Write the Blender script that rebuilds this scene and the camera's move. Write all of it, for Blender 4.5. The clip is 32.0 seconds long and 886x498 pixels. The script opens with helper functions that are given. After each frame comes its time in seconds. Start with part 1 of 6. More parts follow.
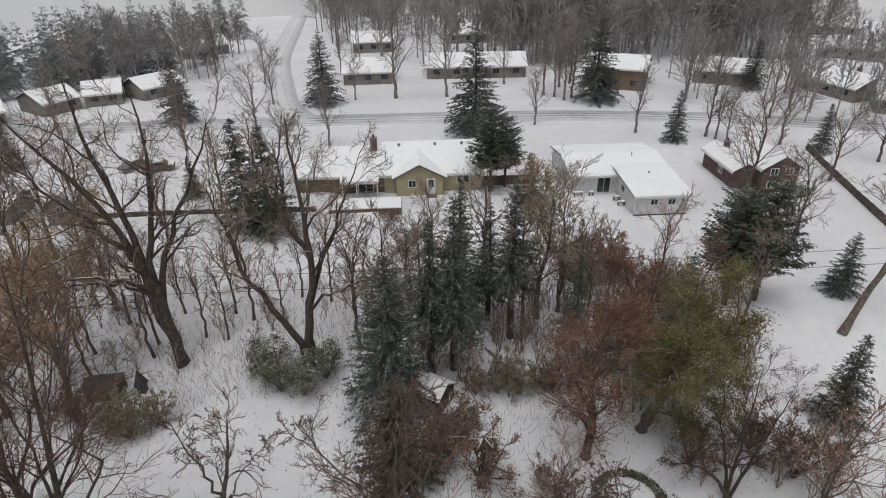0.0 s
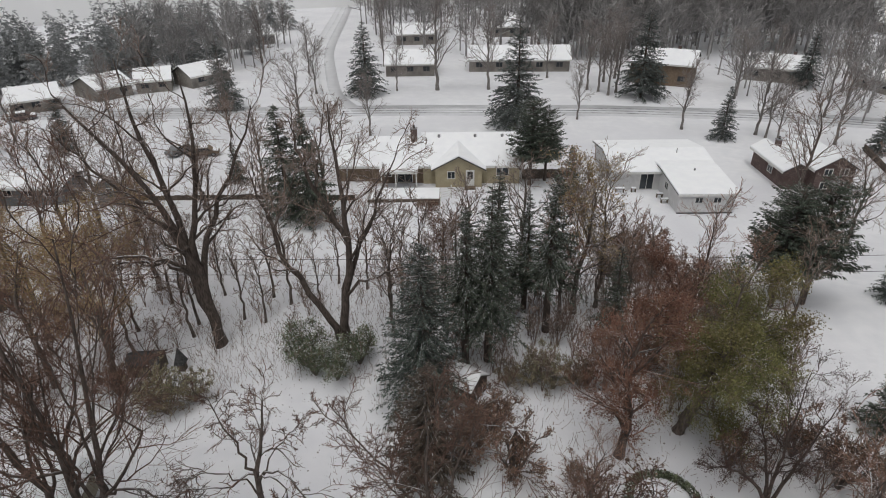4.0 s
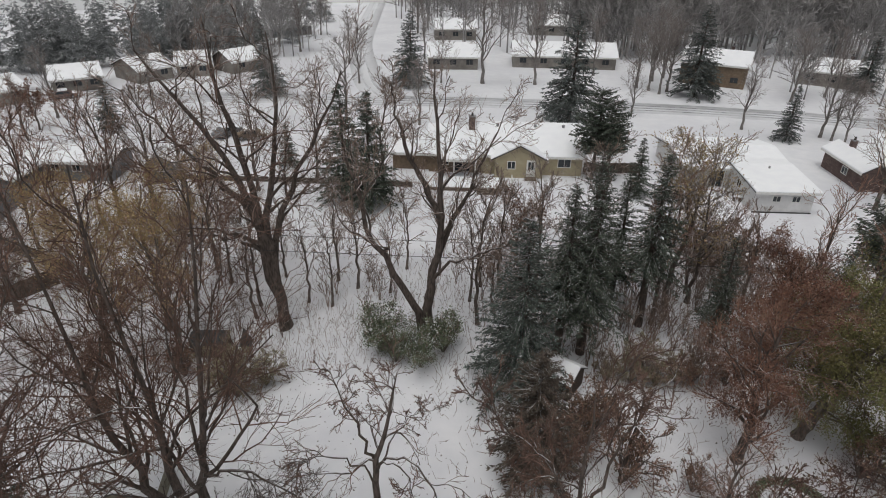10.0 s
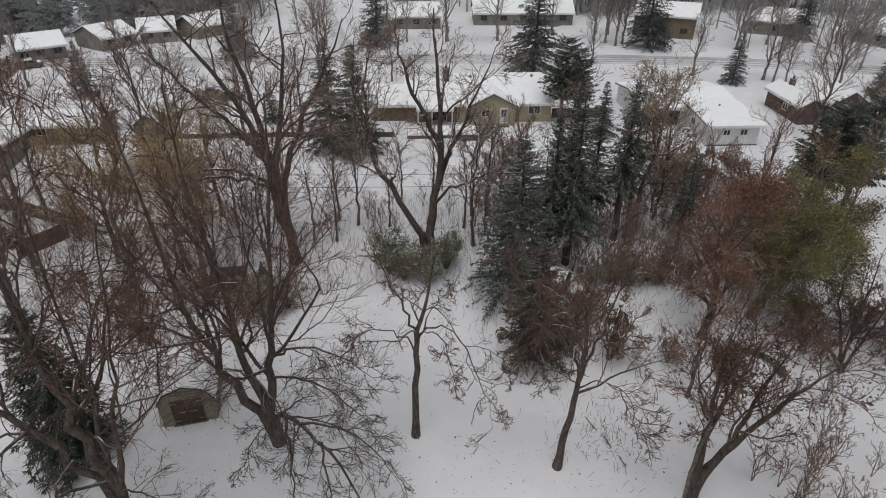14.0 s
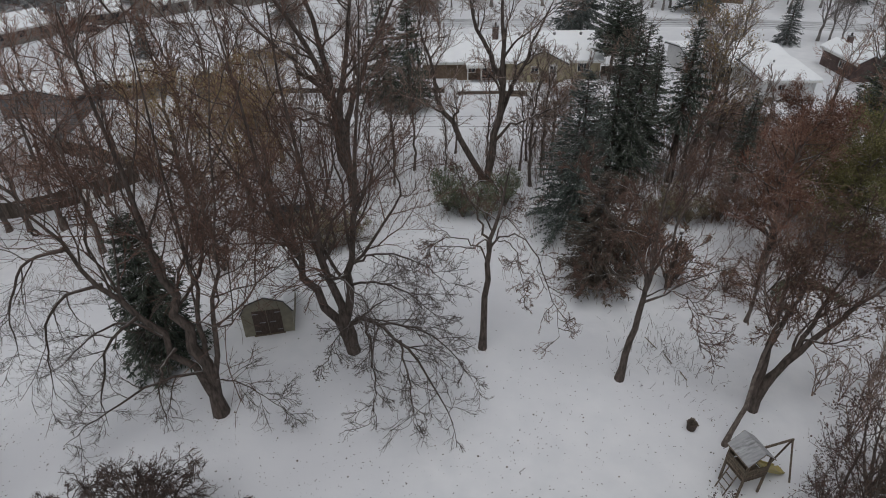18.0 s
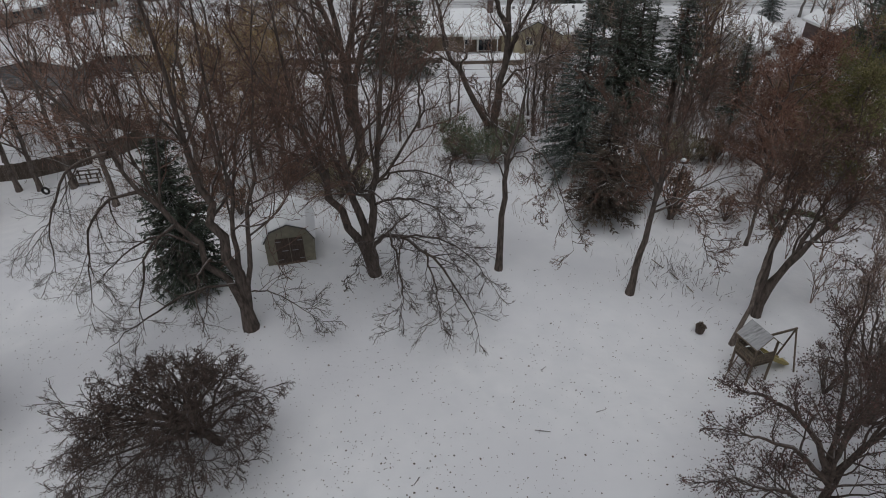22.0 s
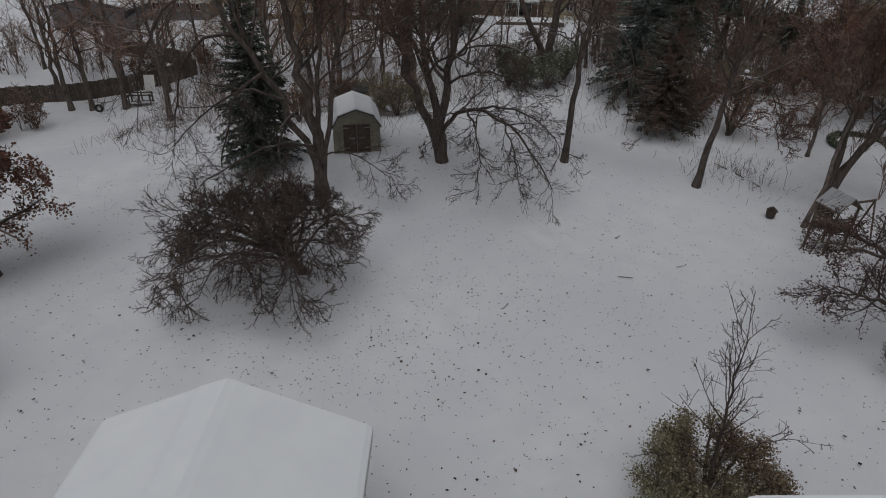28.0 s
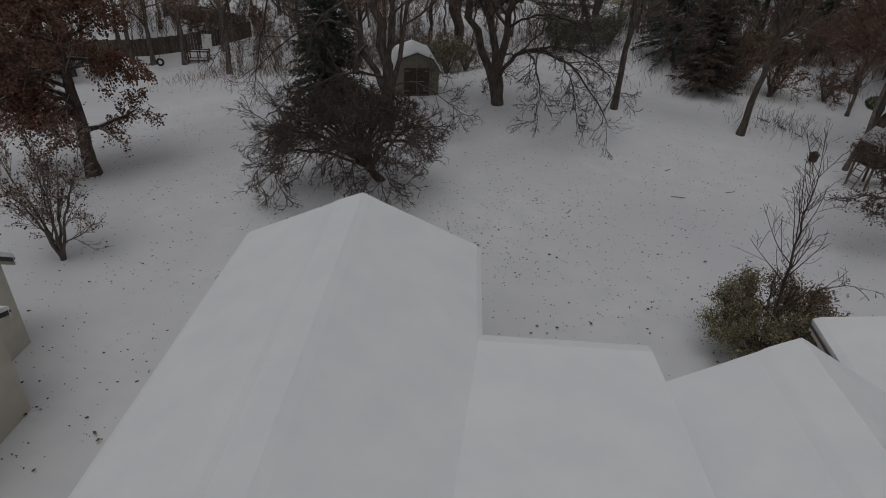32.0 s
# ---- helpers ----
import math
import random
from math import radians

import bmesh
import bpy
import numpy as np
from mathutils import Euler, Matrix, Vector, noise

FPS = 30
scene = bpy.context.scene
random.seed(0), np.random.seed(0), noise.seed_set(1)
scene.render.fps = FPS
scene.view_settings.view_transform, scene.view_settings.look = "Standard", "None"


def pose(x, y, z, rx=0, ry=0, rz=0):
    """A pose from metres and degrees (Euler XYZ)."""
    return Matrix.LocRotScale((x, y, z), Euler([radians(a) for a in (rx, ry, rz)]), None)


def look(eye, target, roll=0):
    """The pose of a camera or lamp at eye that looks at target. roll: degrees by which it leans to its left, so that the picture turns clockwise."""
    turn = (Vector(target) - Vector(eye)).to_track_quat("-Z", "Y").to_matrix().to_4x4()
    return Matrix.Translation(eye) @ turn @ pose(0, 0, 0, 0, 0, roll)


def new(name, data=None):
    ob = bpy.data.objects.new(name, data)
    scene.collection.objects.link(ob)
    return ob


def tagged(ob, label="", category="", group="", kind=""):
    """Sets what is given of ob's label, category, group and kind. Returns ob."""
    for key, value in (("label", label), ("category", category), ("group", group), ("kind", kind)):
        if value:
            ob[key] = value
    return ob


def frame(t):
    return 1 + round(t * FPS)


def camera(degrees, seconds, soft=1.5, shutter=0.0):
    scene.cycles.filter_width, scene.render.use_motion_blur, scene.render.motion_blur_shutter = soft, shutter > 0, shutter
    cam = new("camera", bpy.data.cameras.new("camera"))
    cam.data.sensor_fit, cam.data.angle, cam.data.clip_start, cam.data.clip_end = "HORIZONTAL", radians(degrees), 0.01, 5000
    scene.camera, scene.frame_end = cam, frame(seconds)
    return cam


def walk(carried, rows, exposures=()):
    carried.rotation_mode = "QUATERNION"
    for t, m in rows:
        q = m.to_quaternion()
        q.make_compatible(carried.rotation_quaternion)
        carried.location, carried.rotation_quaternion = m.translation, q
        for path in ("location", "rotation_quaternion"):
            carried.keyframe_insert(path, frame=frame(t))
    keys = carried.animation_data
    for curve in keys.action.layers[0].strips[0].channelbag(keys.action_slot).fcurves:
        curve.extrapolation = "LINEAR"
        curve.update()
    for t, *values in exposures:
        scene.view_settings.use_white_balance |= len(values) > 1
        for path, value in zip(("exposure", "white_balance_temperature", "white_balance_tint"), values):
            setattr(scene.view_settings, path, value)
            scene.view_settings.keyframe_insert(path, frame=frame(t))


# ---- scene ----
cam = camera(73.0, 32.0, soft=1.0)
PATH = [
    (0, (9.866, -7.166, 30.928), (9.953, -5.414, 29.967), -0.9),
    (0.5, (9.909, -7.177, 30.859), (9.978, -5.425, 29.895), -0.8),
    (1, (10.058, -7.332, 30.787), (10.112, -5.581, 29.822), -0.9),
    (1.5, (10.225, -7.531, 30.738), (10.248, -5.779, 29.773), -0.7),
    (2, (10.439, -7.627, 30.875), (10.423, -5.877, 29.908), -0.8),
    (2.5, (10.425, -7.637, 31.019), (10.35, -5.89, 30.048), -0.1),
    (4.5, (8.848, -6.963, 30.275), (8.827, -5.217, 29.298), -0.9),
    (5, (7.477, -6.861, 30.209), (7.461, -5.12, 29.226), -0.7),
    (5.5, (6.253, -6.651, 30.155), (6.234, -4.913, 29.165), -0.5),
    (6, (5.401, -6.743, 30.033), (5.338, -5.006, 29.044), -0.1),
    (6.5, (4.898, -6.607, 29.823), (4.788, -4.87, 28.838), 0.1),
    (7, (4.698, -6.322, 29.488), (4.568, -4.584, 28.507), -0.2),
    (7.5, (4.484, -5.869, 29.081), (4.369, -4.129, 28.102), -0.2),
    (8, (4.264, -5.324, 28.588), (4.177, -3.58, 27.612), -0.5),
    (8.5, (3.989, -5.203, 28.322), (3.933, -3.457, 27.348), -0.5),
    (9, (3.907, -5.215, 28.079), (3.865, -3.467, 27.109), -0.1),
    (9.5, (3.927, -5.215, 27.861), (3.886, -3.464, 26.895), 0.2),
    (10, (3.883, -5.587, 27.669), (3.820, -3.834, 26.709), 0.8),
    (10.5, (3.756, -5.658, 27.305), (3.675, -3.904, 26.349), 1.1),
    (11, (3.706, -6.361, 26.946), (3.650, -4.605, 25.990), 0.9),
    (11.5, (3.470, -7.507, 26.616), (3.447, -5.749, 25.662), 0.6),
    (12, (2.793, -8.745, 26.225), (2.738, -6.990, 25.268), 0.7),
    (12.5, (2.255, -9.677, 26.269), (2.154, -7.938, 25.287), 0.6),
    (13, (2.304, -10.507, 26.592), (2.313, -8.780, 25.584), -0.3),
    (13.5, (1.730, -11.200, 26.788), (1.800, -9.482, 25.767), -0.4),
    (14, (0.887, -11.694, 27.294), (0.959, -9.990, 26.249), 0.1),
    (14.5, (0.398, -12.441, 27.370), (0.465, -10.744, 26.313), 0.2),
    (16.5, (-0.047, -13.804, 26.633), (-0.110, -12.128, 25.543), -2.0),
    (17, (-0.469, -14.138, 26.124), (-0.528, -12.462, 25.034), -1.8),
    (17.5, (-1.027, -14.595, 25.463), (-1.067, -12.916, 24.377), -1.3),
    (18, (-1.44, -14.906, 24.917), (-1.469, -13.23, 23.827), -0.9),
    (18.5, (-1.866, -15.413, 24.382), (-1.881, -13.733, 23.296), -0.5),
    (19, (-2.243, -15.82, 23.945), (-2.244, -14.141, 22.858), -0.2),
    (19.5, (-2.139, -16.573, 23.689), (-2.151, -14.893, 22.605), -0.4),
    (20, (-2.054, -17.445, 23.41), (-2.053, -15.761, 22.331), -0.7),
    (20.5, (-2.213, -17.976, 23.006), (-2.197, -16.29, 21.93), -0.8),
    (21, (-2.548, -18.357, 22.547), (-2.528, -16.671, 21.472), -0.8),
    (21.5, (-3.052, -18.629, 22.093), (-3.023, -16.943, 21.017), -0.9),
    (22, (-3.475, -18.875, 21.729), (-3.454, -17.191, 20.649), -0.8),
    (22.5, (-3.809, -19.315, 21.437), (-3.813, -17.637, 20.349), -0.7),
    (23, (-4.039, -19.865, 21.157), (-4.059, -18.193, 20.06), -0.7),
    (23.5, (-4.256, -20.367, 20.793), (-4.28, -18.702, 19.685), -0.4),
    (24, (-4.663, -20.708, 20.28), (-4.682, -19.043, 19.174), -0.3),
    (24.5, (-5.091, -21.051, 19.7), (-5.104, -19.385, 18.594), -0.2),
    (25, (-5.411, -21.369, 19.112), (-5.423, -19.7, 18.01), -0.2),
    (25.5, (-5.64, -21.501, 18.46), (-5.653, -19.83, 17.361), -0.2),
    (27.5, (-7.062, -22.517, 15.087), (-7.059, -20.803, 14.056), 1.2),
    (28, (-7.318, -23.351, 14.888), (-7.309, -21.635, 13.862), 1.4),
    (28.5, (-7.517, -24.185, 14.881), (-7.486, -22.47, 13.852), 1.2),
    (29, (-7.649, -24.952, 14.736), (-7.607, -23.237, 13.708), 0.9),
    (29.5, (-7.809, -25.502, 14.125), (-7.764, -23.782, 13.106), 1.1),
    (30, (-8.048, -25.941, 13.656), (-8.002, -24.222, 12.635), 0.8),
    (30.5, (-8.11, -26.37, 13.104), (-8.076, -24.646, 12.09), 1.1),
    (31, (-8.663, -26.69, 12.743), (-8.628, -24.967, 11.728), 1.2),
    (31.5, (-9.07, -27.119, 12.355), (-9.044, -25.394, 11.343), 1.7),
    (32, (-9.634, -27.484, 12.054), (-9.669, -25.762, 11.039), 3.0),
]
EXPOSURES = [(0, -0.40, 6600, 10), (12, -0.41, 6600, 10), (16, -0.62, 6450, 10), (19, -0.77, 6340, 10), (25, -1.02, 6360, 10), (27.5, -1.16, 6350, 10), (29, -1.28, 6400, 10), (32, -1.55, 6500, 10)]
walk(cam, [(t, look(eye, target, roll)) for t, eye, target, roll in PATH], EXPOSURES)

# ---- light: low overcast with light snow ----
world = bpy.data.worlds.new("overcast")
scene.world = world
world.use_nodes = True
wn, wl = world.node_tree.nodes, world.node_tree.links
wn.clear()
sky = wn.new("ShaderNodeTexSky")
sky.sky_type, sky.sun_disc = "NISHITA", False
sky.sun_elevation, sky.sun_rotation = radians(72), radians(200)
sky.air_density, sky.dust_density, sky.ozone_density = 1.0, 6.0, 1.0
grey = wn.new("ShaderNodeHueSaturation")
grey.inputs["Saturation"].default_value = 0.12
back = wn.new("ShaderNodeBackground")
back.inputs["Strength"].default_value = 0.12
wout = wn.new("ShaderNodeOutputWorld")
wl.new(sky.outputs[0], grey.inputs["Color"])
wl.new(grey.outputs[0], back.inputs["Color"])
wl.new(back.outputs[0], wout.inputs["Surface"])
sun = new("sun", bpy.data.lights.new("sun", "SUN"))
sun.data.energy, sun.data.angle, sun.data.color = 0.6, radians(70), (1.0, 0.98, 0.95)
sun.matrix_world = look((0, 0, 60), (3, 8, 0))


# ---- materials ----
def mat(name, c1, c2, scale=3.0, rough=0.8, bump=0.15, bscale=None, c3=None, metal=0.0, island=0.0, objrand=0.0, stretch=None, spec=0.3, snowy=0.0):
    """A weathered surface: two colours by a fine noise, a third by a broad one, bump, and a shade by piece."""
    m = bpy.data.materials.new(name)
    m.use_nodes = True
    n, l = m.node_tree.nodes, m.node_tree.links
    b = n["Principled BSDF"]
    b.inputs["Roughness"].default_value, b.inputs["Metallic"].default_value = rough, metal
    b.inputs["Specular IOR Level"].default_value = spec
    geo = n.new("ShaderNodeNewGeometry")
    where = geo.outputs["Position"]
    if stretch:
        mp = n.new("ShaderNodeMapping")
        mp.inputs["Scale"].default_value = stretch
        l.new(where, mp.inputs["Vector"])
        where = mp.outputs[0]
    fine = n.new("ShaderNodeTexNoise")
    fine.inputs["Scale"].default_value, fine.inputs["Detail"].default_value = scale, 6
    l.new(where, fine.inputs["Vector"])
    ramp = n.new("ShaderNodeValToRGB")
    ramp.color_ramp.elements[0].position, ramp.color_ramp.elements[1].position = 0.35, 0.65
    ramp.color_ramp.elements[0].color, ramp.color_ramp.elements[1].color = (*c1, 1), (*c2, 1)
    l.new(fine.outputs["Fac"], ramp.inputs["Fac"])
    col = ramp.outputs["Color"]
    if c3:
        broad = n.new("ShaderNodeTexNoise")
        broad.inputs["Scale"].default_value, broad.inputs["Detail"].default_value = scale * 0.13, 3
        l.new(where, broad.inputs["Vector"])
        r2 = n.new("ShaderNodeValToRGB")
        r2.color_ramp.elements[0].position, r2.color_ramp.elements[1].position = 0.42, 0.68
        l.new(broad.outputs["Fac"], r2.inputs["Fac"])
        mx = n.new("ShaderNodeMix")
        mx.data_type = "RGBA"
        l.new(r2.outputs["Color"], mx.inputs["Factor"])
        l.new(col, mx.inputs["A"])
        mx.inputs["B"].default_value = (*c3, 1)
        col = mx.outputs["Result"]
    if island or objrand:
        hsv = n.new("ShaderNodeHueSaturation")
        mr = n.new("ShaderNodeMapRange")
        amount = island or objrand
        mr.inputs["To Min"].default_value, mr.inputs["To Max"].default_value = 1 - amount, 1 + amount
        if island:
            l.new(geo.outputs["Random Per Island"], mr.inputs["Value"])
        else:
            oi = n.new("ShaderNodeObjectInfo")
            l.new(oi.outputs["Random"], mr.inputs["Value"])
        l.new(mr.outputs[0], hsv.inputs["Value"])
        l.new(col, hsv.inputs["Color"])
        col = hsv.outputs["Color"]
    if snowy:
        # snow lying along the tops of limbs
        sep = n.new("ShaderNodeSeparateXYZ")
        l.new(geo.outputs["Normal"], sep.inputs[0])
        mz = n.new("ShaderNodeMapRange")
        mz.inputs["From Min"].default_value, mz.inputs["From Max"].default_value = 0.70, 0.92
        l.new(sep.outputs["Z"], mz.inputs["Value"])
        pt_ = n.new("ShaderNodeTexNoise")
        pt_.inputs["Scale"].default_value = 1.3
        l.new(geo.outputs["Position"], pt_.inputs["Vector"])
        mp_ = n.new("ShaderNodeMapRange")
        mp_.inputs["From Min"].default_value, mp_.inputs["From Max"].default_value = 0.42, 0.58
        mp_.inputs["To Max"].default_value = snowy
        l.new(pt_.outputs["Fac"], mp_.inputs["Value"])
        mul = n.new("ShaderNodeMath")
        mul.operation = "MULTIPLY"
        l.new(mz.outputs[0], mul.inputs[0])
        l.new(mp_.outputs[0], mul.inputs[1])
        ms = n.new("ShaderNodeMix")
        ms.data_type = "RGBA"
        l.new(mul.outputs[0], ms.inputs["Factor"])
        l.new(col, ms.inputs["A"])
        ms.inputs["B"].default_value = (0.8, 0.82, 0.85, 1)
        col = ms.outputs["Result"]
    l.new(col, b.inputs["Base Color"])
    if bump:
        bn = n.new("ShaderNodeBump")
        bn.inputs["Strength"].default_value, bn.inputs["Distance"].default_value = bump, 0.05
        tex = n.new("ShaderNodeTexNoise")
        tex.inputs["Scale"].default_value, tex.inputs["Detail"].default_value = bscale or scale * 2, 5
        l.new(where, tex.inputs["Vector"])
        l.new(tex.outputs["Fac"], bn.inputs["Height"])
        l.new(bn.outputs[0], b.inputs["Normal"])
    return m


def glass(name, c):
    m = mat(name, c, tuple(v * 1.5 for v in c), 0.8, 0.06, 0.0, spec=0.6)
    return m


SNOW = mat("snow", (0.68, 0.695, 0.725), (0.74, 0.75, 0.775), 0.7, 0.75, 0.4, 2.6, c3=(0.645, 0.655, 0.69), spec=0.2)
ROOF_SNOW = mat("roof_snow", (0.82, 0.84, 0.87), (0.86, 0.88, 0.90), 0.9, 0.8, 0.15, 1.6, spec=0.2)
BARK = mat("grey_bark", (0.082, 0.066, 0.057), (0.185, 0.156, 0.138), 7, 0.95, 0.7, 18, stretch=(1, 1, 0.25), snowy=0.85)
BARK_DARK = mat("dark_bark", (0.056, 0.046, 0.040), (0.135, 0.108, 0.094), 8, 0.95, 0.7, 18, stretch=(1, 1, 0.25), snowy=0.85)
BARK_BARE = mat("wet_dark_bark", (0.048, 0.037, 0.032), (0.105, 0.082, 0.070), 8, 0.95, 0.5, 18, island=0.2, snowy=0.2)
TWIG = mat("twigs", (0.165, 0.122, 0.102), (0.30, 0.228, 0.192), 3, 0.95, 0, island=0.35, snowy=0.8)
TWIG_RED = mat("reddish_twigs", (0.20, 0.115, 0.086), (0.345, 0.21, 0.16), 3, 0.95, 0, island=0.35, snowy=0.8)
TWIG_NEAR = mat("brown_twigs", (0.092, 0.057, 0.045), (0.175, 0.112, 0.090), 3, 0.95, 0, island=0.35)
TWIG_DARK = mat("dark_twigs", (0.058, 0.045, 0.040), (0.125, 0.095, 0.083), 3, 0.95, 0, island=0.35)
# next four: paler tree colours with distance haze mixed into the base colour
TWIG_MID = mat("haze_pale_twigs", (0.18, 0.155, 0.145), (0.31, 0.275, 0.26), 3, 0.95, 0, island=0.3, snowy=0.55)
BARK_HAZE = mat("haze_pale_bark", (0.13, 0.118, 0.11), (0.25, 0.232, 0.22), 7, 0.95, 0.5, 18, stretch=(1, 1, 0.25), snowy=0.85)
NEEDLE_HAZE = mat("haze_pale_needles", (0.085, 0.10, 0.095), (0.165, 0.185, 0.178), 2.5, 0.9, 0, island=0.4)
TWIG_FAR = mat("haze_grey_twigs", (0.24, 0.232, 0.23), (0.37, 0.36, 0.357), 0.5, 0.95, 0, island=0.3)
NEEDLE = mat("dark_needles", (0.052, 0.068, 0.056), (0.122, 0.145, 0.112), 2.5, 0.85, 0, island=0.45)
NEEDLE_BLUE = mat("blue_green_needles", (0.060, 0.078, 0.070), (0.132, 0.160, 0.140), 2.5, 0.85, 0, island=0.45)
# far conifer wood: grey of the haze put into the needle colour
NEEDLE_FAR = mat("haze_grey_needles", (0.26, 0.272, 0.276), (0.375, 0.388, 0.392), 1.5, 0.9, 0, island=0.3)
NEEDLE_BROWN = mat("brown_green_needles", (0.076, 0.062, 0.050), (0.14, 0.114, 0.092), 2.5, 0.85, 0, island=0.45)
LEAF_RUST = mat("rust_leaves", (0.118, 0.058, 0.042), (0.208, 0.106, 0.072), 1.5, 0.8, 0, island=0.45)
LEAF_BROWN = mat("brown_leaves", (0.10, 0.068, 0.048), (0.18, 0.125, 0.09), 1.5, 0.8, 0, island=0.45)
LEAF_DARK = mat("dark_dry_leaves", (0.06, 0.036, 0.034), (0.13, 0.075, 0.065), 1.5, 0.8, 0, island=0.45)
LEAF_OLIVE = mat("olive_leaves", (0.122, 0.128, 0.050), (0.215, 0.208, 0.088), 0.8, 0.8, 0, c3=(0.165, 0.115, 0.055), island=0.4)
LEAF_BUSH = mat("olive_brown_leaves", (0.155, 0.15, 0.092), (0.345, 0.318, 0.205), 1.5, 0.8, 0, c3=(0.16, 0.105, 0.072), island=0.55)
LEAF_GREEN = mat("green_leaves", (0.085, 0.108, 0.066), (0.18, 0.205, 0.125), 1.5, 0.7, 0, island=0.5, snowy=0.8)
LEAF_GOLD = mat("ochre_leaves", (0.255, 0.185, 0.092), (0.40, 0.30, 0.155), 0.8, 0.8, 0, island=0.4)
LITTER = mat("fallen_leaves", (0.045, 0.036, 0.030), (0.13, 0.095, 0.068), 1.5, 0.9, 0, island=0.5)
TAN = mat("tan_siding", (0.365, 0.318, 0.21), (0.435, 0.38, 0.26), 2, 0.7, 0.05, c3=(0.33, 0.29, 0.2))
CREAM = mat("cream_siding", (0.56, 0.53, 0.46), (0.64, 0.60, 0.52), 2, 0.6, 0.03, c3=(0.52, 0.49, 0.43))
WHITE = mat("white_siding", (0.62, 0.62, 0.62), (0.72, 0.72, 0.72), 2, 0.6, 0.04, c3=(0.58, 0.58, 0.58))
TRIM = mat("white_trim", (0.66, 0.66, 0.64), (0.76, 0.76, 0.74), 3, 0.5, 0.03)
BRICK = mat("red_brown_brick", (0.11, 0.080, 0.074), (0.175, 0.130, 0.118), 5, 0.9, 0.3, c3=(0.09, 0.06, 0.056))
GREYWALL = mat("grey_siding", (0.16, 0.165, 0.17), (0.22, 0.225, 0.23), 3, 0.8, 0.05, c3=(0.13, 0.13, 0.135))
BROWNWALL = mat("brown_siding", (0.16, 0.12, 0.085), (0.24, 0.18, 0.13), 3, 0.85, 0.08, c3=(0.13, 0.10, 0.075))
SHINGLE = mat("dark_shingles", (0.05, 0.05, 0.052), (0.10, 0.10, 0.10), 6, 0.95, 0.4)
OLIVE_SHED = mat("olive_shed_paint", (0.205, 0.192, 0.145), (0.262, 0.245, 0.19), 3, 0.75, 0.1, c3=(0.17, 0.16, 0.125))
SHED_DOOR = mat("dark_brown_boards", (0.055, 0.042, 0.036), (0.10, 0.075, 0.062), 6, 0.85, 0.3, stretch=(4, 4, 0.5))
OLDWOOD = mat("weathered_wood", (0.095, 0.075, 0.057), (0.195, 0.155, 0.118), 6, 0.9, 0.3, stretch=(3, 3, 0.6), objrand=0.2)
FENCE = mat("dark_fence_boards", (0.075, 0.060, 0.050), (0.15, 0.122, 0.102), 5, 0.9, 0.3, stretch=(3, 3, 0.5), objrand=0.25)
TARP = mat("snow_dusted_tarp", (0.17, 0.17, 0.175), (0.42, 0.43, 0.445), 3.5, 0.7, 0.2, 9, c3=(0.36, 0.365, 0.38), stretch=(0.5, 3, 1))
YELLOW = mat("yellow_plastic", (0.30, 0.25, 0.09), (0.38, 0.32, 0.13), 2, 0.4, 0.02)
RUBBER = mat("black_rubber", (0.015, 0.015, 0.016), (0.035, 0.035, 0.035), 8, 0.8, 0.2)
METAL = mat("grey_metal", (0.25, 0.25, 0.26), (0.36, 0.36, 0.37), 5, 0.45, 0.05, metal=0.7)
WIRE = mat("black_wire", (0.03, 0.03, 0.03), (0.05, 0.05, 0.05), 5, 0.6, 0)
# siding of the far street houses, its colour greyed and lightened for haze
FARWALL = mat("haze_pale_siding", (0.24, 0.222, 0.2), (0.31, 0.29, 0.265), 3, 0.85, 0.06, c3=(0.16, 0.145, 0.135))
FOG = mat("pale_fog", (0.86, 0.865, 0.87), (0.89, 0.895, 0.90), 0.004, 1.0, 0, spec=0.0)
PANE = glass("window_glass", (0.02, 0.025, 0.03))
WET = mat("wet_track", (0.16, 0.16, 0.17), (0.42, 0.43, 0.45), 0.9, 0.6, 0.3, 6, c3=(0.55, 0.56, 0.58))
PACKED = mat("packed_snow", (0.655, 0.668, 0.695), (0.725, 0.735, 0.76), 0.5, 0.75, 0.3, 5, c3=(0.62, 0.63, 0.655))
ROAD = mat("snowy_road", (0.60, 0.615, 0.64), (0.74, 0.75, 0.78), 0.5, 0.75, 0.3, 5, c3=(0.5, 0.51, 0.53))


# ---- building helpers ----
def quads_mesh(name, verts, faces, mats, index=None, smooth=False):
    """A mesh of four-cornered faces from arrays."""
    me = bpy.data.meshes.new(name)
    nv, nf = len(verts), len(faces)
    me.vertices.add(nv)
    me.vertices.foreach_set("co", np.asarray(verts, np.float32).ravel())
    me.loops.add(nf * 4)
    me.loops.foreach_set("vertex_index", np.asarray(faces, np.int32).ravel())
    me.polygons.add(nf)
    me.polygons.foreach_set("loop_start", np.arange(nf, dtype=np.int32) * 4)
    if index is not None:
        me.polygons.foreach_set("material_index", np.asarray(index, np.int32))
    if smooth:
        me.polygons.foreach_set("use_smooth", np.ones(nf, bool))
    for m in mats if isinstance(mats, (list, tuple)) else [mats]:
        me.materials.append(m)
    me.update(calc_edges=True)
    return me


def child(name, me, parent, label="", kind=""):
    ob = new(name, me)
    ob.parent = parent
    return tagged(ob, label, kind=kind)


def part(name, bm, material, parent, label=""):
    me = bpy.data.meshes.new(name)
    bmesh.ops.recalc_face_normals(bm, faces=bm.faces)
    bm.to_mesh(me)
    bm.free()
    me.materials.append(material)
    return child(name, me, parent, label)


